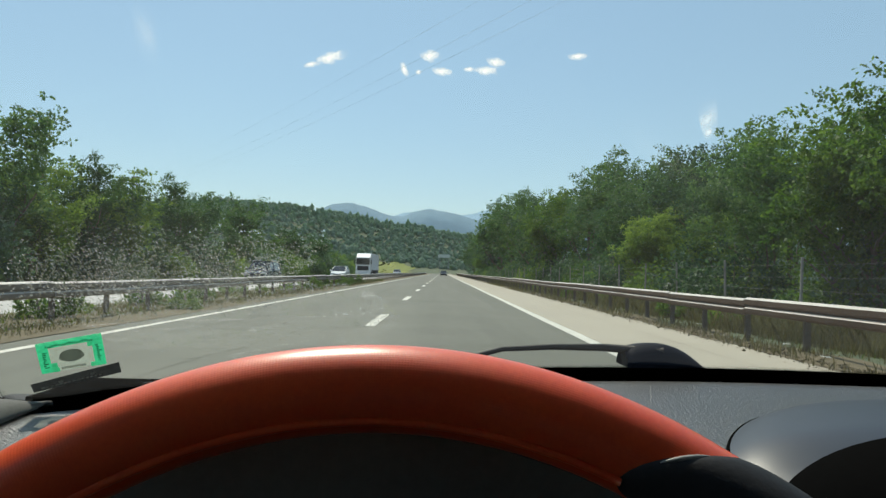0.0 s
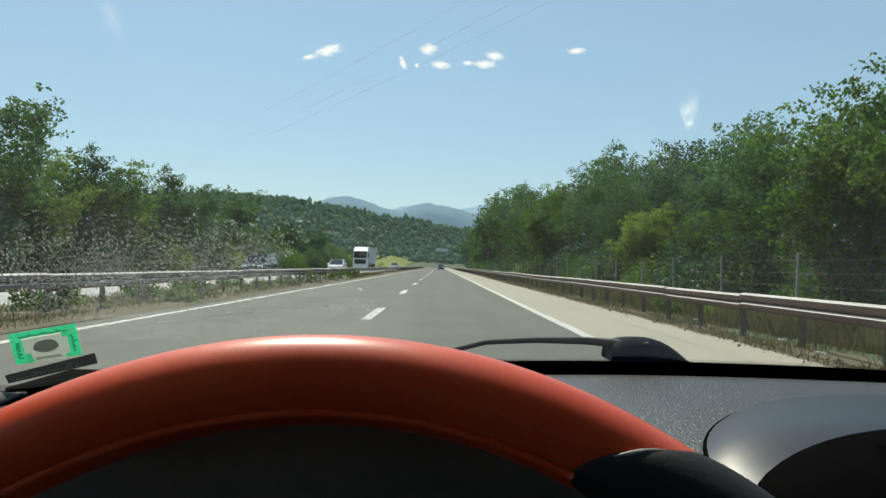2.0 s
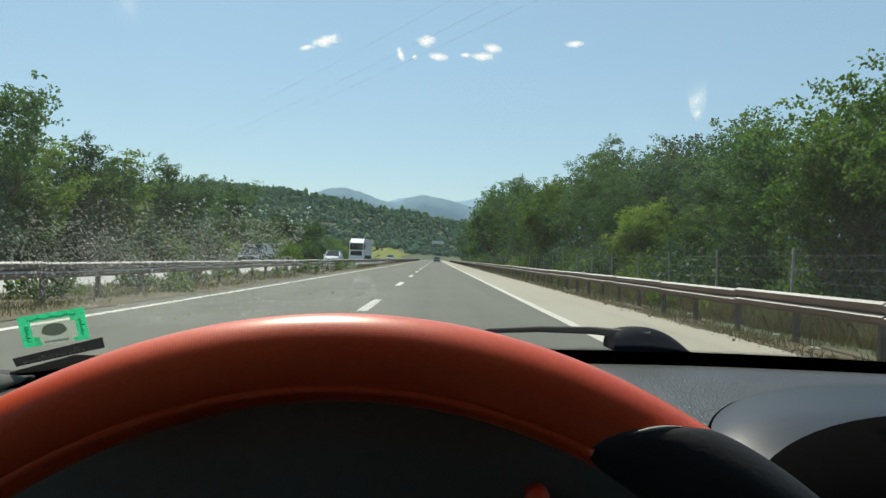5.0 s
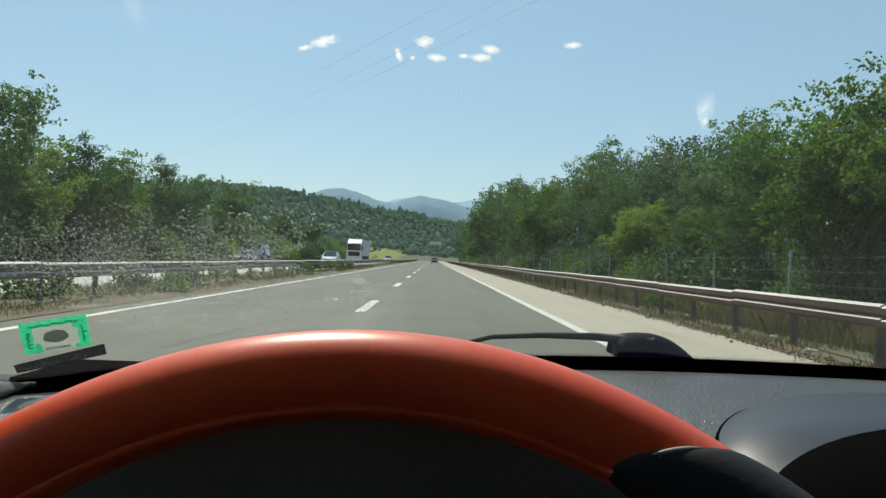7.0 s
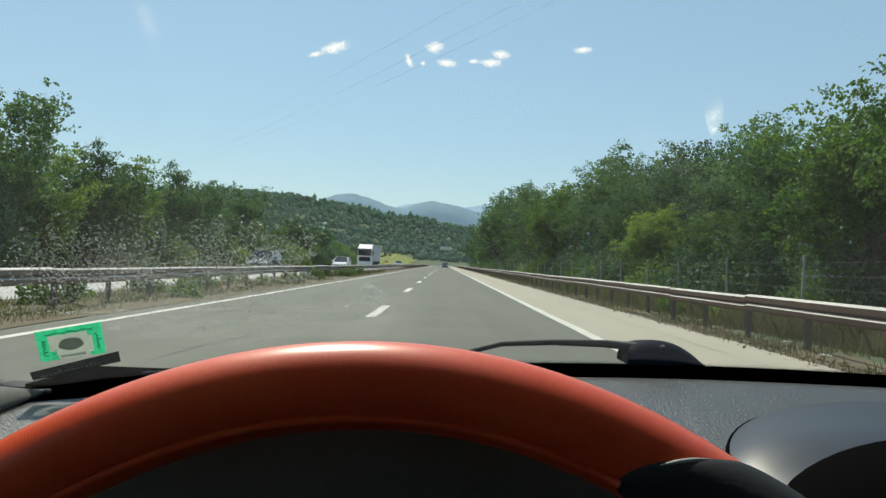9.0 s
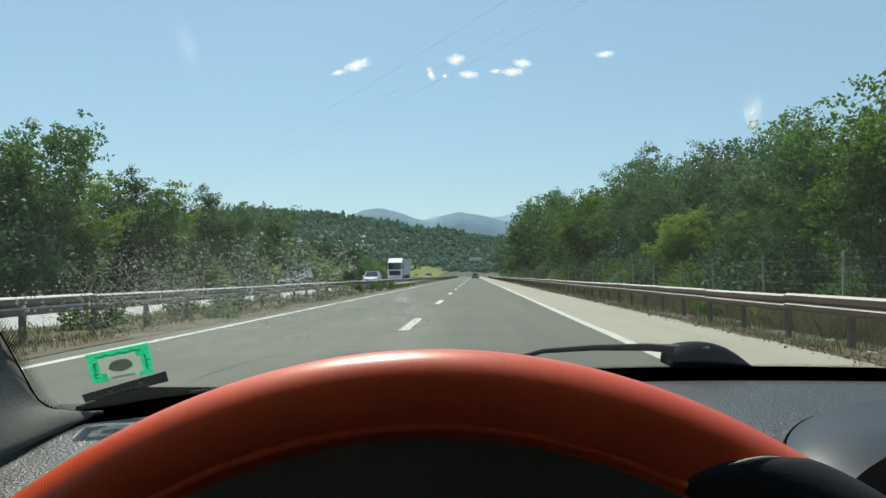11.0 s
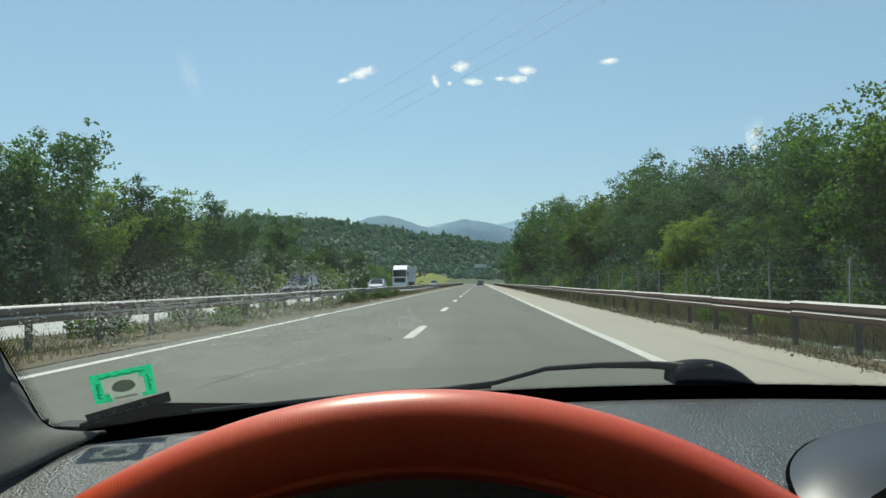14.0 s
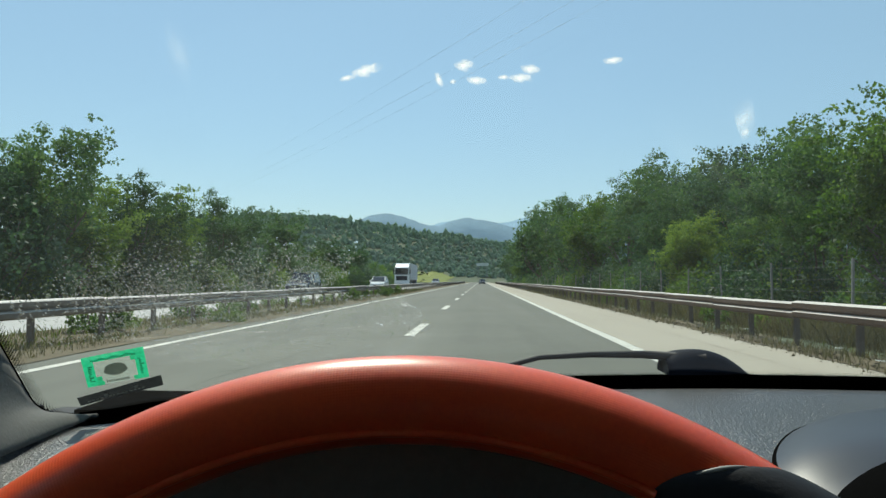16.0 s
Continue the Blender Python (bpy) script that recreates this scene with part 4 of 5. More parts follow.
def passenger_car(name, label, paint, m, length=4.3, width=1.76, height=1.48, estate=0.0):
    """A car whose front looks along its own -y."""
    t = thing(name, label, "car", m=m)
    L, W2, H = length, width / 2, height
    def ring(y, zb, zt, w, tuck):
        return [(-w, y, zb), (-w * 1.0, y, (zb + zt) * 0.5), (-w * tuck, y, zt), (w * tuck, y, zt), (w, y, (zb + zt) * 0.5), (w, y, zb)]
    half = L / 2
    body = [ring(-half, 0.35, 0.62, W2 * 0.82, 0.92), ring(-half + 0.12, 0.25, 0.72, W2 * 0.94, 0.92), ring(-half + 0.5, 0.22, 0.82, W2, 0.93), ring(-half + 1.15, 0.2, 0.93, W2, 0.93), ring(0.2, 0.2, 0.96, W2, 0.94), ring(half - 0.5, 0.22, 0.98, W2, 0.93), ring(half - 0.1, 0.28, 0.94, W2 * 0.95, 0.92), ring(half, 0.38, 0.8, W2 * 0.88, 0.92)]
    b = part("body", loft("body", body), paint, t)
    mod = b.modifiers.new("round", "BEVEL")
    mod.width, mod.segments, mod.limit_method = 0.05, 2, "ANGLE"
    y0, y1, y2, y3 = -half + 1.05, -half + 1.85, half - 0.75 + estate, half - 0.18
    def cab(y, z, w):
        return [(-w, y, z), (w, y, z)]
    g0, g1 = W2 * 0.92, W2 * 0.74
    vs = cab(y0, 0.93, g0) + cab(y1, H - 0.03, g1) + cab(y2, H - 0.03, g1) + cab(y3, 0.95, g0)
    part("glasshouse", mesh("glasshouse", vs, [(0, 1, 3, 2), (2, 3, 5, 4), (4, 5, 7, 6), (0, 2, 4, 6), (1, 7, 5, 3)]), M_CARGLASS, t)
    roof = part("roof", box("roof", g1 * 2 + 0.04, y2 - y1 + 0.06, 0.05, 0.02, Matrix.Translation((0, (y1 + y2) / 2, H - 0.01))), paint, t)
    for s in (-1, 1):
        for a, c in (((s * g0, y0, 0.93), (s * g1, y1, H - 0.03)), ((s * g1, y2, H - 0.03), (s * g0, y3, 0.95)), ((s * (g0 + 0.0), 0.1, 0.95), (s * (g1 + 0.02), 0.05, H - 0.03))):
            part("pillar", tube("pillar", [a, c], 0.035, 6), paint, t)
        part("headlamp", box("headlamp", 0.36, 0.14, 0.17, 0.04, Matrix.Translation((s * W2 * 0.66, -half + 0.07, 0.66))), M_LAMP, t)
        part("tail_lamp", box("tail_lamp", 0.22, 0.1, 0.26, 0.03, Matrix.Translation((s * W2 * 0.74, half - 0.04, 0.78))), M_TAIL, t)
        part("mirror", box("mirror", 0.2, 0.1, 0.13, 0.03, Matrix.Translation((s * (W2 + 0.08), y0 + 0.45, 1.0))), paint, t)
        for y in (-half + 0.85, half - 0.8):
            wheel_part(t, s * (W2 - 0.1), y, 0.32, 0.2)
    part("grille", box("grille", W2 * 0.9, 0.06, 0.14, 0.02, Matrix.Translation((0, -half + 0.01, 0.52))), M_BLACK, t)
    part("bumper", box("bumper", W2 * 1.7, 0.14, 0.2, 0.05, Matrix.Translation((0, half - 0.03, 0.45))), paint, t)
    if estate:
        for s in (-1, 1):
            part("roof_rail", tube("roof_rail", [(s * g1, y1 + 0.1, H + 0.03), (s * g1, y1 + 0.3, H + 0.07), (s * g1, y2 - 0.3, H + 0.07), (s * g1, y2 - 0.1, H + 0.03)], 0.018, 6), M_CHROME, t)
    return t


def lorry(label, m, body):
    t = thing("lorry", label, "lorry", m=m)
    part("cab", box("cab", 2.45, 2.1, 2.6, 0.12, Matrix.Translation((0, 1.05, 1.95))), M_WHITE, t)
    part("roof_deflector", mesh("roof_deflector", [(-1.15, 0.35, 3.25), (1.15, 0.35, 3.25), (1.2, 2.0, 3.25), (-1.2, 2.0, 3.25), (-1.1, 1.2, 3.8), (1.1, 1.2, 3.8), (1.18, 2.0, 3.95), (-1.18, 2.0, 3.95)], [(0, 1, 5, 4), (4, 5, 6, 7), (0, 4, 7, 3), (1, 2, 6, 5), (2, 3, 7, 6)]), M_WHITE, t)
    part("windscreen", box("windscreen", 2.2, 0.05, 0.95, 0.02, Matrix.Translation((0, -0.01, 2.5))), M_CARGLASS, t)
    part("sun_visor", box("sun_visor", 2.2, 0.3, 0.05, 0.02, pose(0, -0.14, 3.05, -18)), M_CARGLASS, t)
    part("grille", box("grille", 1.9, 0.05, 0.75, 0.03, Matrix.Translation((0, -0.01, 1.45))), M_BLACK, t)
    part("bumper", box("bumper", 2.45, 0.25, 0.5, 0.08, Matrix.Translation((0, 0.02, 0.7))), M_WHITE, t)
    for s in (-1, 1):
        part("headlamp", box("headlamp", 0.4, 0.06, 0.2, 0.04, Matrix.Translation((s * 0.9, -0.1, 0.8))), M_LAMP, t)
        part("side_window", box("side_window", 0.04, 0.9, 0.75, 0.02, Matrix.Translation((s * 1.22, 0.7, 2.5))), M_CARGLASS, t)
        part("mirror", box("mirror", 0.12, 0.2, 0.7, 0.04, Matrix.Translation((s * 1.4, 0.05, 2.5))), M_BLACK, t)
        for y in (1.0, 4.4, 10.4, 11.7, 13.0):
            wheel_part(t, s * 1.05, y, 0.5, 0.32)
    part("trailer", box("trailer", 2.5, 12.2, 2.75, 0.05, Matrix.Translation((0, 8.5, 2.55))), body, t)
    part("trailer_frame", box("trailer_frame", 2.3, 11.8, 0.22, 0.02, Matrix.Translation((0, 8.5, 1.08))), M_BLACK, t)
    for z in (3.93, 1.2):
        part("edge_strip", box("edge_strip", 2.54, 12.22, 0.08, 0.02, Matrix.Translation((0, 8.5, z))), M_WHITE, t)
    return t


lorry("white lorry with a grey tarpaulin trailer on the opposite carriageway", pose(-13.2, 112, 0), M_TARP)
lorry("grey covered lorry far off on the opposite carriageway", pose(-16.8, 150, 0), M_TARP)
passenger_car("car", "silver car far off on the opposite carriageway", M_SILVER, pose(-11.4, 170, 0), 4.3, 1.76, 1.48)
passenger_car("car", "white hatchback with headlamps on the opposite carriageway", M_WHITE, pose(-11.2, 74, 0), 4.0, 1.7, 1.48)
passenger_car("car", "dark blue estate car with roof rails on the opposite carriageway", M_NAVY, pose(-13.8, 52, 0), 4.7, 1.82, 1.6, 0.35)
passenger_car("car", "dark car driving far ahead in the lane", M_NAVY, pose(0.4, 190, 0, 0, 0, 0), 4.3, 1.78, 1.5)


# ---- far steelwork ----
def lattice(t, name, p0, p1, w0, w1, cells, r):
    """A square lattice mast between two points: four legs and crossed braces."""
    c = [(-1, -1), (1, -1), (1, 1), (-1, 1)]
    P = lambda k, f: Vector(p0).lerp(Vector(p1), f) + Vector((c[k][0], c[k][1], 0)) * (w0 + (w1 - w0) * f) / 2
    for k in range(4):
        part("leg", tube("leg", [P(k, 0), P(k, 1)], r, 4), M_STEEL, t)
    for i in range(cells):
        f0, f1 = i / cells, (i + 1) / cells
        for k in range(4):
            part("brace", tube("brace", [P(k, f0), P((k + 1) % 4, f1)], r * 0.6, 3), M_STEEL, t)


def pylon(x, y, h):
    t = thing("power_pylon", "grey steel lattice power pylon on the hillside", "pylon", m=pose(x, y, ground_z(x, y)))
    lattice(t, "mast", (0, 0, 0), (0, 0, h), h * 0.11, h * 0.03, 9, 0.11)
    for z, w in ((h * 0.86, 3.4), (h * 0.99, 2.4)):
        part("crossarm", box("crossarm", w, 0.25, 0.3, 0.03, Matrix.Translation((0, 0, z))), M_STEEL, t)
        for s in (-1, 1):
            part("insulator", cyl("insulator", 0.12, 0.12, 1.0, 8, Matrix.Translation((s * w * 0.46, 0, z - 0.6))), M_CONCRETE, t)
    return t


pylon(-92, 200, 28)


def billboard_frame(x, y):
    t = thing("billboard_frame", "empty dark steel billboard frame among bushes", "billboard frame", m=pose(x, y, ground_z(x, y), 0, 0, 8))
    for i in range(6):
        xx = -7 + 14 * i / 5
        for yy in (0, 1.6):
            part("upright", tube("upright", [(xx, yy, 0), (xx, yy, 7.5)], 0.09, 5), M_STEEL, t)
    for z in (3.0, 7.4):
        for yy in (0, 1.6):
            part("crossbar", tube("crossbar", [(-7, yy, z), (7, yy, z)], 0.09, 5), M_STEEL, t)
    for i in range(5):
        part("brace", tube("brace", [(-7 + 2.8 * i, 0, 3), (-7 + 2.8 * (i + 1), 1.6, 7.4)], 0.05, 4), M_STEEL, t)


billboard_frame(-43, 118)


def power_line():
    t = thing("power_line", "thin dark overhead power cables running to the pylon", "power cable")
    for k, (dx, dz) in enumerate(((-1.5, -4.5), (1.5, -4.5), (0, -0.8))):
        a, b = Vector((-92 + dx, 200, ground_z(-92, 200) + 28 + dz)), Vector((42 + dx, 14, 34 + dz))
        pts = []
        for i in range(31):
            f = i / 30
            p = a.lerp(b, f)
            p.z -= 3.0 * 4 * f * (1 - f)
            pts.append(p)
        part("cable", tube("cable", pts, 0.01, 4), M_STEEL, t)


power_line()


def gantry():
    t = thing("sign_gantry", "far pale motorway sign on thin steel posts", "road sign", m=pose(1.0, 400, 0))
    for x in (-2.6, 2.6):
        part("post", tube("post", [(x, 0, -0.5), (x, 0, 10.5)], 0.12, 6), M_STEEL, t)
    part("panel", box("panel", 7.2, 0.15, 1.9, 0.05, Matrix.Translation((0, -0.3, 10.6))), M_SIGN, t)


gantry()

# ---- the car round the camera ----
RAKE = radians(40)


def g_base(x):
    return 0.79 - 0.30 * (x - 0.33) ** 2


def g_low(x):
    return -0.108 - 0.02 * ((x - 0.33) / 0.73) ** 2


def on_glass(x, s, lift=0.0):
    """A point of the windscreen: x across, s metres up the slope, lift towards the driver."""
    return Vector((x, g_base(x) - s * math.cos(RAKE) - lift * math.sin(RAKE), EYE + g_low(x) + s * math.sin(RAKE) - lift * math.cos(RAKE)))


GX0, GX1, GTOP = -0.392, 1.06, 0.86


def glass_left(s):
    """The pane's left border, with its rounded lower corner."""
    base = -0.4085 + 0.15 * s
    if s < 0.022:
        return base + 0.03 * (1 - math.sqrt(max(0.0, 1 - ((0.022 - s) / 0.038) ** 2)))
    return base


def glass_foot(x):
    """The lower edge of the clear pane, up the slope."""
    return -0.004 - 0.009 * smooth01((-0.3 - x) / 0.08)


def windscreen():
    t = thing("windscreen", "clear slanted car windscreen with dotted black border", "windscreen", kind="structure")
    vs, fs, nx, ns = [], [], 40, 26
    for j in range(ns + 1):
        s = -0.02 + (GTOP + 0.02) * j / ns
        for i in range(nx + 1):
            vs.append(on_glass(GX0 - 0.03 + (GX1 - GX0 + 0.03) * i / nx, s))
    for j in range(ns):
        for i in range(nx):
            q = j * (nx + 1) + i
            fs.append((q, q + 1, q + nx + 2, q + nx + 1))
    pane = part("pane", mesh("pane", vs, fs, True), M_GLASS, t)
    # printed black border along the foot and the left side
    def band(path, lab):
        vs, fs = [], []
        for k, (a, b) in enumerate(path):
            vs += [on_glass(a[0], a[1], 0.002), on_glass(b[0], b[1], 0.002)]
            if k:
                fs.append((2 * k - 2, 2 * k - 1, 2 * k + 1, 2 * k))
        part("border_band", mesh("border_band", vs, fs), M_BLACKMATT, t, lab)
    band([((x, glass_foot(x) - 0.03), (x, glass_foot(x))) for x in [-0.382 + 0.03 * k for k in range(48)]], "black printed border")
    band([((glass_left(s) - 0.06, s - 0.005), (glass_left(s), s)) for s in [-0.0155 + 0.002 * k for k in range(30)] + [0.06 + 0.04 * k for k in range(21)]], "black printed border")
    # rows of printed dots
    vs, fs = [], []
    def dot(x, s, r):
        c, b = len(vs), on_glass(x, s, 0.002)
        ex = on_glass(x + 1e-3, s, 0.002) - b
        es = on_glass(x, s + 1e-3, 0.002) - b
        ex, es = ex.normalized(), es.normalized()
        for k in range(6):
            vs.append(b + r * (math.cos(k * 1.047) * ex + math.sin(k * 1.047) * es))
        fs.append(tuple(range(c, c + 6)))
    for row in range(4):
        k = 0
        while True:
            s = -0.013 + 0.002 * k
            if s > 0.5:
                break
            dot(glass_left(s) + 0.001 + 0.0021 * row + 0.001 * (k % 2), s, 0.00092 - 0.00015 * row)
            k += 1
    for row in range(3):
        x = -0.38
        while x < 0.95:
            dot(x + 0.0011 * (row % 2), glass_foot(x) + 0.001 + 0.002 * row, 0.0008 - 0.00018 * row)
            x += 0.0022
    part("border_dots", mesh("border_dots", vs, fs), M_BLACKMATT, t, "small black printed dots")
    return t


windscreen()

PATCH = [(-0.29, 0.222), (-0.155, 0.226), (-0.09, 0.21), (-0.098, 0.185), (-0.138, 0.147), (-0.06, 0.146), (-0.036, 0.09), (-0.06, 0.05), (-0.219, 0.036), (-0.2836, 0.068), (-0.30, 0.1), (-0.332, 0.108), (-0.38, 0.116), (-0.345, 0.205)]


def inside(x, y, poly):
    hit, n = False, len(poly)
    for i in range(n):
        (x0, y0), (x1, y1) = poly[i], poly[i - 1]
        if (y0 > y) != (y1 > y) and x < (x1 - x0) * (y - y0) / (y1 - y0) + x0:
            hit = not hit
    return hit


def dash_reflections():
    """Reflected dash grain built as flat little domes on the unwiped glass's outer face."""
    rnd = random.Random(9)
    vs, fs = [], []
    step = 0.0021
    cells = [(-0.39 + step * i, 0.02 + step * 1.15 * j) for i in range(int(0.37 / step)) for j in range(int(0.26 / step / 1.15))]
    for x, s in cells:
        x, s = x + rnd.uniform(-0.22, 0.22) * step, s + rnd.uniform(-0.4, 0.4) * step
        w = 0.02 * noise.noise(Vector((x * 45, s * 45, 7)))
        if not inside(x + w, s + w, PATCH):
            continue
        f = noise.noise(Vector((x * 25, s * 25, 1)))
        if rnd.random() < 0.04 - 0.35 * f + 0.75 * smooth01((s - 0.15) / 0.08) + 0.55 * smooth01((-0.29 - x) / 0.05):
            continue
        r = rnd.uniform(0.0006, 0.00105) * (0.85 if s < 0.14 else 1.0)
        k = rnd.uniform(0.9, 1.6)
        b, c = on_glass(x, s, -0.0006), len(vs)
        ex = (on_glass(x + 1e-3, s) - on_glass(x, s)).normalized()
        es = (on_glass(x, s + 1e-3) - on_glass(x, s)).normalized()
        nn = ex.cross(es)
        if nn.y < 0:
            nn = -nn
        lean = rnd.uniform(-0.3, 0.3)
        jit = [rnd.uniform(0.75, 1.2) for _ in range(8)]
        for q, (rr, h) in enumerate(((1.0, 0.0), (0.75, 0.04), (0.4, 0.068))):
            for a in range(8):
                an = -a * 0.7854
                u, v = jit[a] * math.cos(an), k * jit[a] * math.sin(an)
                vs.append(b + r * rr * ((u + lean * v * 0.4) * ex + v * es) + nn * h * r)
        vs.append(b + nn * 0.08 * r)
        for q in (0, 8):
            fs += [(c + q + a, c + q + (a + 1) % 8, c + q + 8 + (a + 1) % 8, c + q + 8 + a) for a in range(8)]
        fs += [(c + 16 + a, c + 16 + (a + 1) % 8, c + 24) for a in range(8)]
        vs += [vs[c + a].copy() for a in range(8)]
        fs.append(tuple(c + 25 + a for a in reversed(range(8))))
    ob = part("rain_specks", mesh("rain_specks", vs, fs, True), M_REFLSPECK)
    ob.visible_shadow = False
    tagged(ob, "clear specks on the windscreen standing in for reflected dash grain", "water drops", kind="stuff")


dash_reflections()


def smear(label, x0, s0, w, h, lean, flare, material):
    """A pale smear or streak on the glass."""
    vs, fs, n = [], [], 28
    for k in range(n):
        a = 2 * math.pi * k / n
        x, s = w * math.cos(a) * (1 + flare * math.sin(a)), h * math.sin(a)
        vs.append(on_glass(x0 + x - s * lean, s0 + s, 0.001))
    vs.append(on_glass(x0, s0, 0.001))
    ob = part("glass_smear", mesh("glass_smear", vs, [(k, (k + 1) % n, n) for k in range(n)]), material)
    tagged(ob, label, "smear", kind="stuff")


smear("small pale smear of dust on the windscreen", 0.2105, 0.349, 0.0075, 0.033, 0.4, 0.35, M_SMEAR)
smear("bright core of a dust smear on the windscreen", 0.2135, 0.338, 0.0035, 0.014, 0.5, -0.2, M_SMEAR)
smear("faint upright pale streak on the windscreen", -0.179, 0.395, 0.0065, 0.042, -0.22, 0.1, M_STREAK)


def dust_film():
    """Dash glare painted as a film outside the wiped arc, clean-edged beside the pillar."""
    vs, fs, n, m = [], [], 12, 14
    for j in range(n + 1):
        s = 0.06 + 0.19 * j / n
        left = -0.291 + 0.17 * max(0.0, s - 0.08)
        right = -0.218 + 0.62 * (s - 0.06) + 0.01 * math.sin(s * 40)
        vs += [on_glass(left + (right - left) * i / m, s, 0.0014) for i in range(m + 1)]
    for j in range(n):
        for i in range(m):
            a = j * (m + 1) + i
            fs.append((a, a + 1, a + m + 2, a + m + 1))
    ob = part("dust_film", mesh("dust_film", vs, fs), M_GLAREFILM)
    ob.visible_shadow = False
    tagged(ob, "thin film on the unwiped windscreen glass standing in for dash glare", "dust", kind="stuff")


dust_film()


def glass_quad(name, corners, u0, v0, u1, v1, lift, n=6):
    """A film patch inside a quad of the glass given by its corners (tl, tr, br, bl), by fractions of it."""
    tl, tr, br, bl = [Vector(c) for c in corners]
    vs, fs = [], []
    for j in range(2):
        for i in range(n + 1):
            u, v = u0 + (u1 - u0) * i / n, v0 + (v1 - v0) * j
            p = tl.lerp(tr, u).lerp(bl.lerp(br, u), v)
            vs.append(on_glass(p.x, p.y, lift))
    for i in range(n):
        fs.append((i, i + 1, n + 2 + i, n + 1 + i))
    return mesh(name, vs, fs)


STICKER = [(-0.3478, 0.0781), (-0.2959, 0.0901), (-0.3063, 0.0406), (-0.3588, 0.0308)]
STRIP = [(-0.373, 0.0149), (-0.2962, 0.0424), (-0.2993, 0.0246), (-0.3752, 0.0008)]


def sticker():
    t = thing("toll_sticker", "green toll sticker with a dark oval on the windscreen", "sticker")
    rnd = random.Random(2)
    for nm, q in (("border", (0, 0, 1, 0.2)), ("border", (0, 0.86, 0.28, 1)), ("border", (0.76, 0.86, 1, 1)), ("border", (0, 0.2, 0.17, 0.86)), ("border", (0.83, 0.2, 1, 0.86)), ("border", (0.17, 0.7, 0.26, 0.86)), ("border", (0.76, 0.2, 0.83, 0.34))):
        part(nm, glass_quad(nm, STICKER, *q, 0.003), M_GREENFILM, t)
    part("centre_film", glass_quad("centre_film", STICKER, 0.17, 0.2, 0.83, 1.0, 0.0026), M_PALEFILM, t, "pale see-through film")
    tl, tr, br, bl = [Vector(c) for c in STICKER]
    def disc(u, v, ru, rv, n=20):
        vs = []
        for k in range(n):
            a = 2 * math.pi * k / n
            uu, vv = u + ru * math.cos(a) * (1 + 0.06 * math.sin(5 * a)), v + rv * math.sin(a)
            p = tl.lerp(tr, uu).lerp(bl.lerp(br, uu), vv)
            vs.append(on_glass(p.x, p.y, 0.0036))
        return mesh("oval", vs, [tuple(range(n))])
    part("oval", disc(0.5, 0.52, 0.19, 0.2), M_DARKFILM, t, "dark printed oval")
    for k in range(22):
        u, v = 0.14 + 0.033 * k, 0.1 + 0.02 * math.sin(k)
        part("print_bar", glass_quad("print_bar", STICKER, u, v, u + 0.022, v + 0.06, 0.0038, 1), M_DARKFILM, t)
    for k in range(9):
        for u in (0.06, 0.88):
            v = 0.3 + 0.06 * k
            part("print_bar", glass_quad("print_bar", STICKER, u + rnd.uniform(0, 0.02), v, u + rnd.uniform(0.04, 0.09), v + 0.035, 0.0038, 1), M_DARKFILM, t)
    for k in range(10):
        part("print_bar", glass_quad("print_bar", STICKER, 0.32 + 0.038 * k, 0.84, 0.345 + 0.038 * k, 0.92, 0.0038, 1), M_DARKFILM, t)
    s = thing("dark_strip_sticker", "narrow black sticker strip with small white print", "sticker")
    part("film", glass_quad("film", STRIP, 0, 0, 1, 1, 0.003, 10), M_STRIP, s)
    for k in range(14):
        u = 0.1 + 0.05 * k
        part("print_bar", glass_quad("print_bar", STRIP, u, 0.62, u + rnd.uniform(0.02, 0.04), 0.74, 0.0036, 1), M_STRIPMARK, s)
    for k in range(16):
        u, v = rnd.uniform(0.02, 0.94), rnd.uniform(0.04, 0.9)
        part("worn_spot", glass_quad("worn_spot", STRIP, u, v, u + rnd.uniform(0.012, 0.05), v + rnd.uniform(0.04, 0.1), 0.0034, 1), M_STRIPWORN, s)
    for u in (0.3, 0.66):
        part("print_bar", glass_quad("print_bar", STRIP, u, 0.3, u + 0.05, 0.55, 0.0036, 1), M_STRIPMARK, s)


sticker()


# ---- dashboard ----
def dash_z(x, y):
    back = max(0.0, 0.56 - y)
    return EYE - 0.125 - 0.06 * back - 0.6 * max(0.0, 0.47 - y) ** 1.4 - 0.02 * (max(0.0, 0.33 - x) / 0.73) ** 2


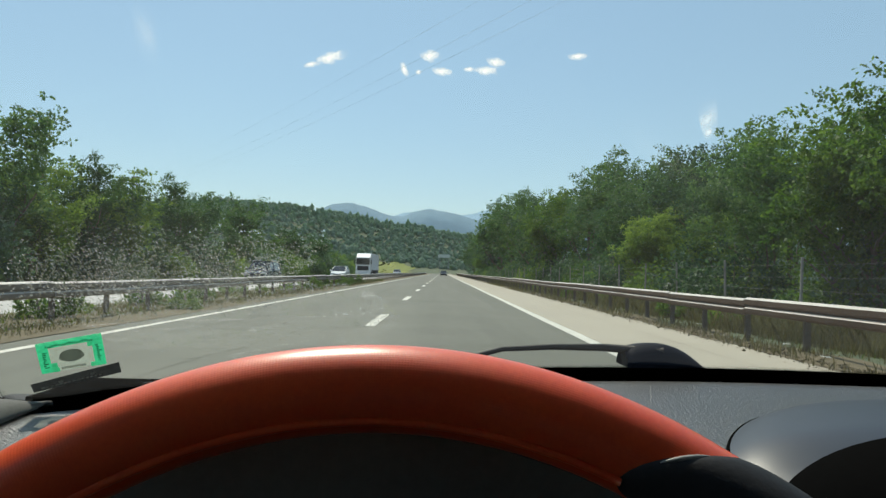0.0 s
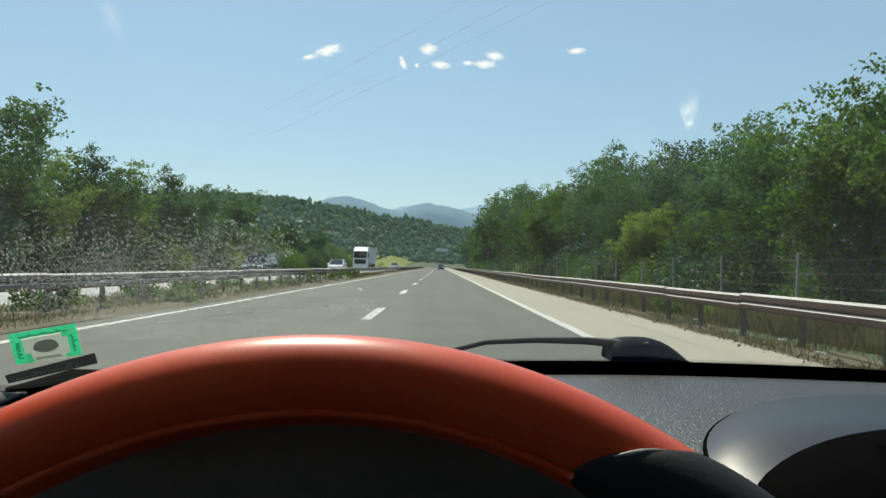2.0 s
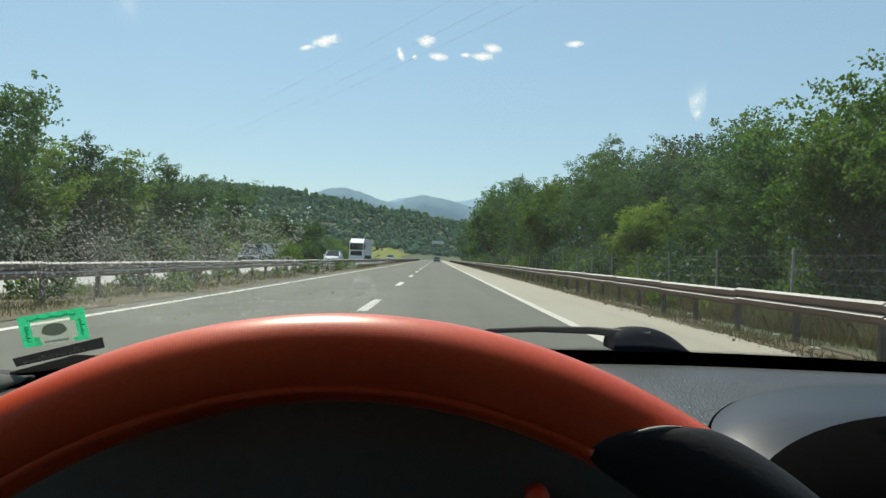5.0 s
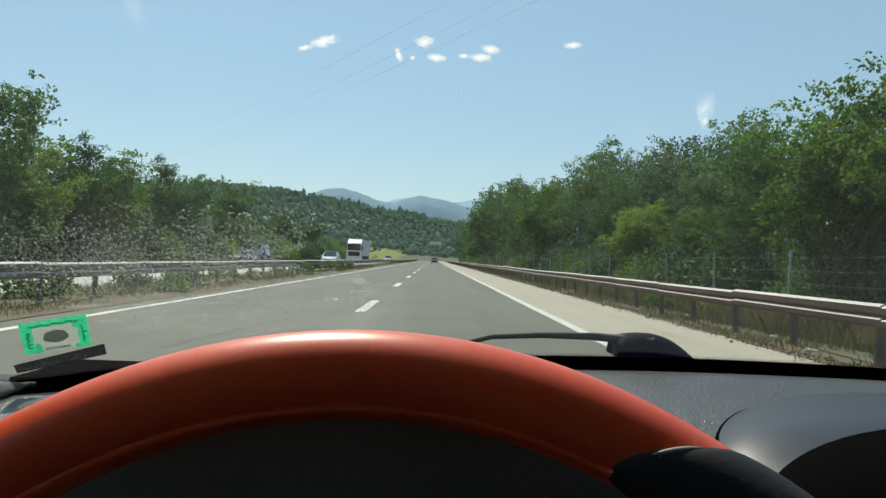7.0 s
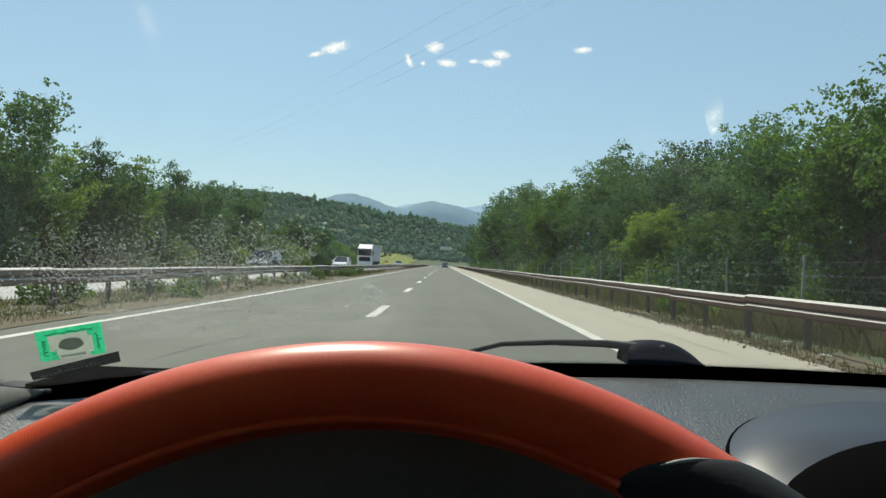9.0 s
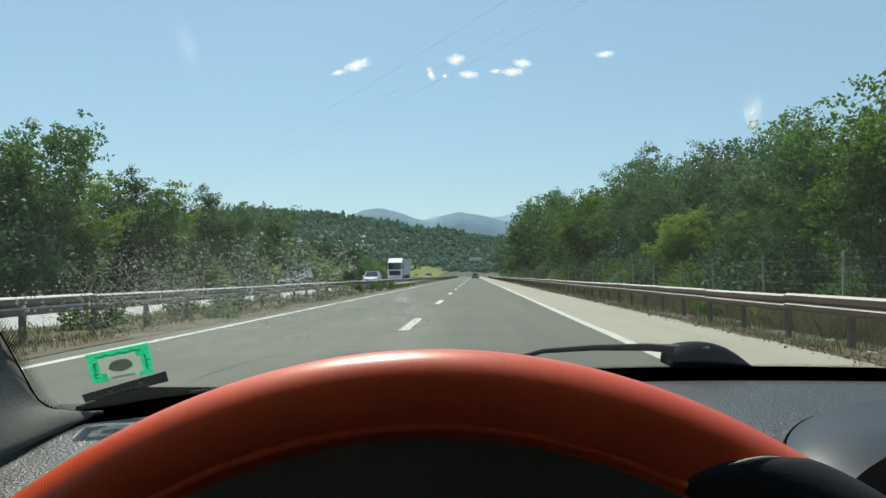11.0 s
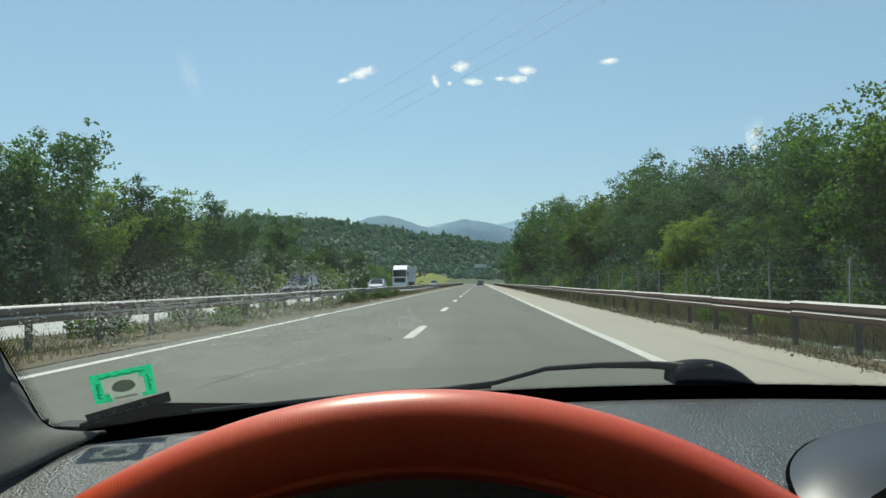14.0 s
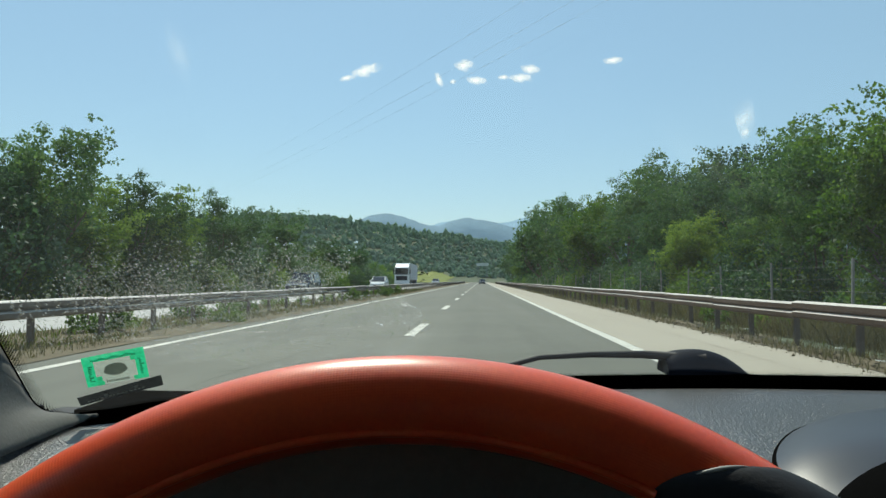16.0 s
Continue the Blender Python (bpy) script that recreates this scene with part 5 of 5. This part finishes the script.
def dashboard():
    t = thing("dashboard", "grey grained plastic dashboard under the windscreen", "dashboard")
    vs, fs, nx, ny = [], [], 60, 24
    for j in range(ny + 1):
        v = j / ny
        for i in range(nx + 1):
            x = -0.37 + 1.4 * i / nx
            y1 = g_base(x) - 0.02 - 0.014 * max(0.0, -x / 0.37)
            y0 = 0.45 - 0.05 * smooth01((x - 0.12) / 0.1) - 0.06 * smooth01((-0.23 - x) / 0.03)
            y = y0 + (y1 - y0) * v
            vs.append((x, y, dash_z(x, y)))
    for j in range(ny):
        for i in range(nx):
            q = j * (nx + 1) + i
            fs.append((q, q + 1, q + nx + 2, q + nx + 1))
    top = part("top_panel", mesh("top_panel", vs, fs, True), M_DASH, t)
    mod = top.modifiers.new("thick", "SOLIDIFY")
    mod.thickness, mod.offset = 0.006, -1
    # dark gutter between panel and glass
    vs, fs = [], []
    for i in range(60):
        x = -0.37 + 1.42 * i / 59
        y = g_base(x)
        vs += [(x, y - 0.06, EYE + g_low(x) - 0.05), (x, y + 0.03, EYE + g_low(x) - 0.045), (x, y + 0.03, EYE + g_low(x) - 0.012)]
        if i:
            a = 3 * i
            fs += [(a - 3, a - 2, a + 1, a), (a - 2, a - 1, a + 2, a + 1)]
    part("gutter", mesh("gutter", vs, fs), M_BLACKMATT, t, "black gap at the foot of the glass")
    part("front_panel", slab("front_panel", -0.24, 0.2, 0.452, 0.47, EYE - 0.7, EYE - 0.15), M_BLACKMATT, t)
    part("centre_panel", slab("centre_panel", 0.2, 1.03, 0.40, 0.43, EYE - 0.7, EYE - 0.165), M_BLACKMATT, t)
    # smooth oval lid on the centre
    vs, fs, n, rings = [], [], 72, 16
    cx, cy, rx, ry = 0.385, 0.43, 0.184, 0.192
    for r in range(rings + 1):
        f = (r / rings) ** 0.55
        for k in range(n):
            a = 2 * math.pi * k / n
            sq = (abs(math.cos(a)) ** 1.7 + abs(math.sin(a)) ** 1.7) ** (-1 / 1.7)
            x, y = cx + rx * f * sq * math.cos(a), cy + ry * f * sq * math.sin(a)
            vs.append((x, y, dash_z(x, max(y, 0.42)) + 0.002 + 0.026 * (1 - 0.74 * f ** 2.6 - 0.26 * f ** 12)))
    for r in range(rings):
        for k in range(n):
            fs.append((r * n + k, r * n + (k + 1) % n, (r + 1) * n + (k + 1) % n, (r + 1) * n + k))
    part("centre_lid", mesh("centre_lid", vs, fs, True), M_DASHSMOOTH, t, "smooth satin plastic lid")
    rim = [(vs[rings * n + k][0], vs[rings * n + k][1], vs[rings * n + k][2] - 0.002) for k in range(n)]
    part("lid_seam", tube("lid_seam", rim + rim[:1], 0.0024, 8), M_BLACKMATT, t)
    return t


dashboard()


def instrument_cluster():
    t = thing("instrument_cluster", "black hooded instrument cluster behind the steering wheel", "instrument cluster")
    sec, n = [], 24
    for y, drop in ((0.345, 0.0), (0.36, 0.003), (0.42, 0.012), (0.48, 0.035), (0.52, 0.06)):
        row = []
        for i in range(n + 1):
            x = -0.19 + 0.3 * i / n
            row.append((x, y, EYE - 0.074 - drop - 0.95 * (x + 0.02) ** 2 - 3.0 * max(0, abs(x + 0.02) - 0.16) ** 1.5))
        sec.append(row)
    vs = [p for r in sec for p in r]
    w = n + 1
    hood = part("hood", mesh("hood", vs, [(j * w + i, j * w + i + 1, (j + 1) * w + i + 1, (j + 1) * w + i) for j in range(4) for i in range(n)], True), M_GAUGE, t)
    mod = hood.modifiers.new("thick", "SOLIDIFY")
    mod.thickness, mod.offset = 0.007, -1
    arch = [(-0.27 + 0.46 * i / 16) for i in range(17)]
    lip = lambda x: EYE - 0.092 - 0.95 * (x + 0.02) ** 2
    gv = [(x, 0.392, lip(x)) for x in arch] + [(x, 0.392, EYE - 0.34) for x in reversed(arch)]
    gv += [(x, 0.4, z) for x, _, z in gv]
    ng = len(arch) * 2
    part("gauge_panel", mesh("gauge_panel", gv, [tuple(range(ng)), tuple(range(2 * ng - 1, ng - 1, -1))] + [(k, (k + 1) % ng, ng + (k + 1) % ng, ng + k) for k in range(ng)]), M_GAUGE, t)
    part("indicator", cyl("indicator", 0.0072, 0.0066, 0.008, 20, pose(0.075, 0.382, EYE - 0.145, 90)), M_ORANGE, t, "round orange indicator button")


instrument_cluster()


def vent_pod():
    t = thing("centre_pod", "black rounded plastic pod on the dashboard", "dashboard pod")
    bm = bmesh.new()
    bmesh.ops.create_uvsphere(bm, u_segments=72, v_segments=36, radius=1)
    for v in bm.verts:
        v.co.x, v.co.z = math.copysign(abs(v.co.x) ** 0.72, v.co.x), math.copysign(abs(v.co.z) ** 0.72, v.co.z)
    bmesh.ops.transform(bm, matrix=Matrix.Translation((0.352, 0.39, EYE - 0.2)) @ Matrix.Diagonal((0.158, 0.08, 0.107, 1)), verts=bm.verts)
    part("shell", bm_mesh("shell", bm, True), M_BLACKMATT, t)
    part("foot", box("foot", 0.2, 0.06, 0.12, 0.02, Matrix.Translation((0.352, 0.40, EYE - 0.36))), M_BLACKMATT, t)


vent_pod()


# ---- steering wheel ----
def steering_wheel():
    R, r, tilt = 0.2083, 0.0161, 0.4745
    top = Vector((-0.0145, 0.2531, EYE - 0.0505))
    u, n = Vector((0, math.sin(tilt), math.cos(tilt))), Vector((0, -math.cos(tilt), math.sin(tilt)))
    ex = Vector((1, 0, 0))
    c = top - R * u
    t = thing("steering_wheel", "steering wheel with an orange-red leather rim and black grips", "steering wheel")

    def arc(name, a0, a1, rad, steps, k=28, shift=0.0, skew=0.0):
        vs = []
        for i in range(steps + 1):
            f = i / steps
            a = radians(a0 + (a1 - a0) * f)
            rr = rad(f) if callable(rad) else rad
            for j in range(k):
                b = 2 * math.pi * j / k
                aj = a - radians(skew) * math.cos(b) * (1 - f)
                d = math.cos(aj) * ex + math.sin(aj) * u
                vs.append(c + R * d + n * shift + rr * (math.cos(b) * d + math.sin(b) * n))
        fs = [(i * k + j, (i + 1) * k + j, (i + 1) * k + (j + 1) % k, i * k + (j + 1) % k) for i in range(steps) for j in range(k)]
        fs += [tuple(range(k)), tuple(reversed(range(steps * k, (steps + 1) * k)))]
        me = mesh(name, vs, fs, True)
        uv = me.uv_layers.new(name="UVMap")
        span = radians(abs(a1 - a0)) * R / steps
        for q, poly in enumerate(me.polygons):
            if q < steps * k:
                i, j = divmod(q, k)
                for li, (di, dj) in zip(poly.loop_indices, ((0, 0), (1, 0), (1, 1), (0, 1))):
                    uv.data[li].uv = ((i + di) * span, (j + dj) * 2 * math.pi * r / k)
        return me

    part("rim_cover", arc("rim_cover", 46, 168, r, 170, 128), M_ORANGE, t, "orange-red grained leather")
    grip = lambda f: 0.0152 + 0.0042 * math.sin(math.pi * min(1, 0.16 + f * 0.9)) ** 0.6
    dome = lambda f: 0.0132 + 0.0052 * math.sqrt(1 - (1 - min(1, f / 0.1)) ** 2) + 0.0006 * math.sin(math.pi * f)
    part("grip", arc("grip", 61, -58, dome, 150, 56, shift=0.0028, skew=5.0), M_GRIP, t, "black leather grip")
    part("grip", arc("grip", 166, 238, grip, 40), M_GRIP, t, "black leather grip")
    part("rim_bottom", arc("rim_bottom", 236, 304, r, 40), M_GRIP, t)
    # scuffed strip; its pale grey also paints a glint on the grip
    wear = []
    for k in range(12):
        f, b = 0.004, radians(66 + 4 * k)
        a = radians(61 - 119 * f) - radians(5.0) * math.cos(b) * (1 - f)
        d = math.cos(a) * ex + math.sin(a) * u
        wear.append(c + R * d + n * 0.0028 + (dome(f) - 0.0003) * (math.cos(b) * d + math.sin(b) * n))
    part("worn_edge", tube("worn_edge", wear, [0.0002 + 0.0008 * math.sin(math.pi * k / 11) for k in range(12)], 8), M_WORN_GLINT, t, "pale scuffed edge of the grip, glint painted in")
    # stitched seam on the inner side of the rim
    pts = []
    for i in range(80):
        a = radians(64.6 + 101.4 * i / 79)
        d = math.cos(a) * ex + math.sin(a) * u
        b = radians(152)
        pts.append(c + R * d + (r + 0.0001) * (math.cos(b) * d + math.sin(b) * n))
    part("seam", tube("seam", pts, 0.0017, 8), M_ORANGE, t)
    hub = box_bm(0.15, 0.13, 0.05, None, 0.02, 3)
    rotm = Matrix((ex.to_4d(), u.to_4d(), n.to_4d(), (0, 0, 0, 1))).transposed()
    for row in range(3):
        rotm[3][row] = 0
    rotm.translation = c - n * 0.035
    bmesh.ops.transform(hub, matrix=rotm, verts=hub.verts)
    part("hub", bm_mesh("hub", hub, True), M_BLACK, t)
    for a in (-14, 194, 270):
        d = math.cos(radians(a)) * ex + math.sin(radians(a)) * u
        part("spoke", tube("spoke", [c - n * 0.03 + d * 0.05, c - n * 0.015 + d * 0.13, c + d * 0.19], [0.02, 0.016, 0.014], 10), M_BLACK, t)
    part("column", tube("column", [c - n * 0.04, c - n * 0.2], 0.035, 16), M_BLACK, t)


steering_wheel()


# ---- pillar trim, cabin shell, wiper ----
def pillar():
    """One moulded trim from the border of the glass to the dashboard and up the pillar."""
    t = thing("pillar_trim", "grey grained trim of the windscreen pillar", "pillar trim", kind="structure")
    border = [(-0.366, -0.0165), (-0.376, -0.0165), (-0.386, -0.0155)] + [(glass_left(v), v) for v in (-0.0135, -0.010, -0.004, 0.004, 0.014, 0.026, 0.046, 0.08, 0.144, 0.25, 0.4, 0.6, 0.8)]
    foot = [(-0.3625, 0.634, -0.139), (-0.362, 0.624, -0.14), (-0.361, 0.61, -0.14), (-0.3595, 0.592, -0.14), (-0.358, 0.575, -0.14), (-0.356, 0.556, -0.14), (-0.353, 0.53, -0.14), (-0.35, 0.50, -0.14), (-0.347, 0.47, -0.14), (-0.344, 0.43, -0.139), (-0.345, 0.37, -0.13), (-0.36, 0.30, -0.08), (-0.37, 0.22, 0.02), (-0.37, 0.1, 0.15), (-0.36, -0.02, 0.28), (-0.35, -0.15, 0.42)]
    vs, fs, w = [], [], 12
    for (x, sl), (fx, fy, fz) in zip(border, foot):
        a, b = on_glass(x, sl, 0.004), Vector((fx, fy, EYE + fz))
        for k in range(w):
            v = k / (w - 1)
            bulge = math.sin(math.pi * v) ** 0.8 * min(0.014, 0.2 * (a - b).length)
            vs.append(a.lerp(b, v) + Vector((0.25, -0.35, 0.9)).normalized() * bulge * (0.6 + 0.4 * v))
    for r in range(len(border) - 1):
        for k in range(w - 1):
            fs.append((r * w + k, r * w + k + 1, (r + 1) * w + k + 1, (r + 1) * w + k))
    trim = part("moulded_trim", mesh("moulded_trim", vs, fs, True), M_TRIM, t)
    mod = trim.modifiers.new("thick", "SOLIDIFY")
    mod.thickness, mod.offset = 0.004, 1
    part("door_trim", slab("door_trim", -0.52, -0.4, 0.0, 0.6, EYE - 0.26, EYE - 0.17), M_TRIM, t)


pillar()


def cabin():
    # unseen shell; pale roof, rear, sides and seat bounce light onto the wheel
    t = thing("car_cabin", "unseen closed car cabin, pale lining to bounce light, dark door panels", "car cabin", kind="structure")
    top = on_glass(0.33, GTOP)
    x0, x1, y0, y1, zt = -0.56, 1.2, -2.0, top.y, top.z
    part("roof", slab("roof", x0, x1, y0, y1 + 0.05, zt, zt + 0.05), M_BOUNCE_LINER, t)
    part("rear_panel", slab("rear_panel", x0, x1, y0 - 0.05, y0, 0.0, zt), M_BOUNCE_LINER, t)
    part("floor_panel", slab("floor_panel", x0, x1, y0, 1.2, 0.06, 0.12), M_BLACK, t)
    part("bulkhead", slab("bulkhead", x0, x1, 0.86, 0.9, 0.06, EYE - 0.18), M_BLACK, t)
    for x in (x0 - 0.05, x1):
        part("door_panel", slab("door_panel", x, x + 0.05, y0, 0.86, 0.06, EYE - 0.17), M_BLACK, t)
        # unseen panel added over the side opening to hold back daylight
        part("side_panel", slab("side_panel", x, x + 0.05, y0, -0.25, EYE - 0.17, zt), M_BOUNCE_LINER, t)
    seat = part("seat_back", box("seat_back", 0.5, 0.14, 0.62, 0.05, pose(0, -0.55, EYE - 0.28, -12)), M_BOUNCE_LINER, t)
    part("far_pillar", tube("far_pillar", [on_glass(GX1 + 0.02, 0.0), on_glass(GX1 - 0.04, GTOP)], 0.04, 10), M_TRIM, t)


cabin()


def wiper():
    t = thing("windscreen_wiper", "black windscreen wiper with a rounded cap resting below glass", "wiper")
    z = EYE
    arm = [(0.27, 0.80, z - 0.096), (0.20, 0.805, z - 0.092), (0.14, 0.808, z - 0.093), (0.08, 0.808, z - 0.097), (0.02, 0.803, z - 0.113), (-0.06, 0.79, z - 0.121), (-0.2, 0.745, z - 0.125)]
    part("arm", tube("arm", arm, [0.006, 0.0045, 0.0035, 0.003, 0.003, 0.003, 0.002], 8), M_BLACK, t)
    part("blade", tube("blade", [(0.015, 0.802, z - 0.117), (-0.12, 0.775, z - 0.122), (-0.3, 0.70, z - 0.13)], 0.003, 6), M_BLACK, t)
    vs, fs, n, k = [], [], 14, 10
    for i in range(n + 1):
        f = i / n
        x = 0.224 + 0.094 * f
        h = 0.0305 * (0.75 + 0.5 * f) * (1 - f ** 2.6) * min(1.0, 0.75 + 3 * f) + 0.001
        for j in range(k + 1):
            a = math.pi * j / k
            vs.append((x, 0.81 - 0.026 * math.cos(a) * (1 - 0.4 * f), z - 0.113 + h * math.sin(a)))
    for i in range(n):
        for j in range(k):
            q = i * (k + 1) + j
            fs.append((q, q + 1, q + k + 2, q + k + 1))
    fs.append(tuple(range(k + 1)))
    part("cap", mesh("cap", vs, fs, True), M_CAP, t, "rounded blue-black pivot cap")
    tagged(part("cowl_panel", slab("cowl_panel", -0.5, 1.1, 0.83, 0.98, z - 0.24, z - 0.17), M_BLACKMATT), "black plastic cowl at the foot of the windscreen", "cowl", kind="structure")


wiper()


def litter(x, y, s, turn):
    """A crumpled scrap of paper."""
    rnd = random.Random(int(x * 100 + y))
    vs = [(0.5 * s * (i - 1.5) + rnd.uniform(-.02, .02), 0.4 * s * (j - 1.5), 0.02 + rnd.uniform(0, 0.05)) for j in range(4) for i in range(4)]
    me = mesh("litter", vs, [(j * 4 + i, j * 4 + i + 1, j * 4 + i + 5, j * 4 + i + 4) for j in range(3) for i in range(3)])
    ob = part("litter", me, M_STRIPMARK, m=pose(x, y, 0.0 - 0.085 * (x - 4.75) + 0.03, 0, 0, turn))
    tagged(ob, "crumpled white paper scrap on the verge", "litter", "litter on the verge")


for spot in ((5.9, 11.5, 0.12, 20), (5.25, 9.2, 0.1, 70), (6.4, 16.5, 0.14, 130)):
    litter(*spot)
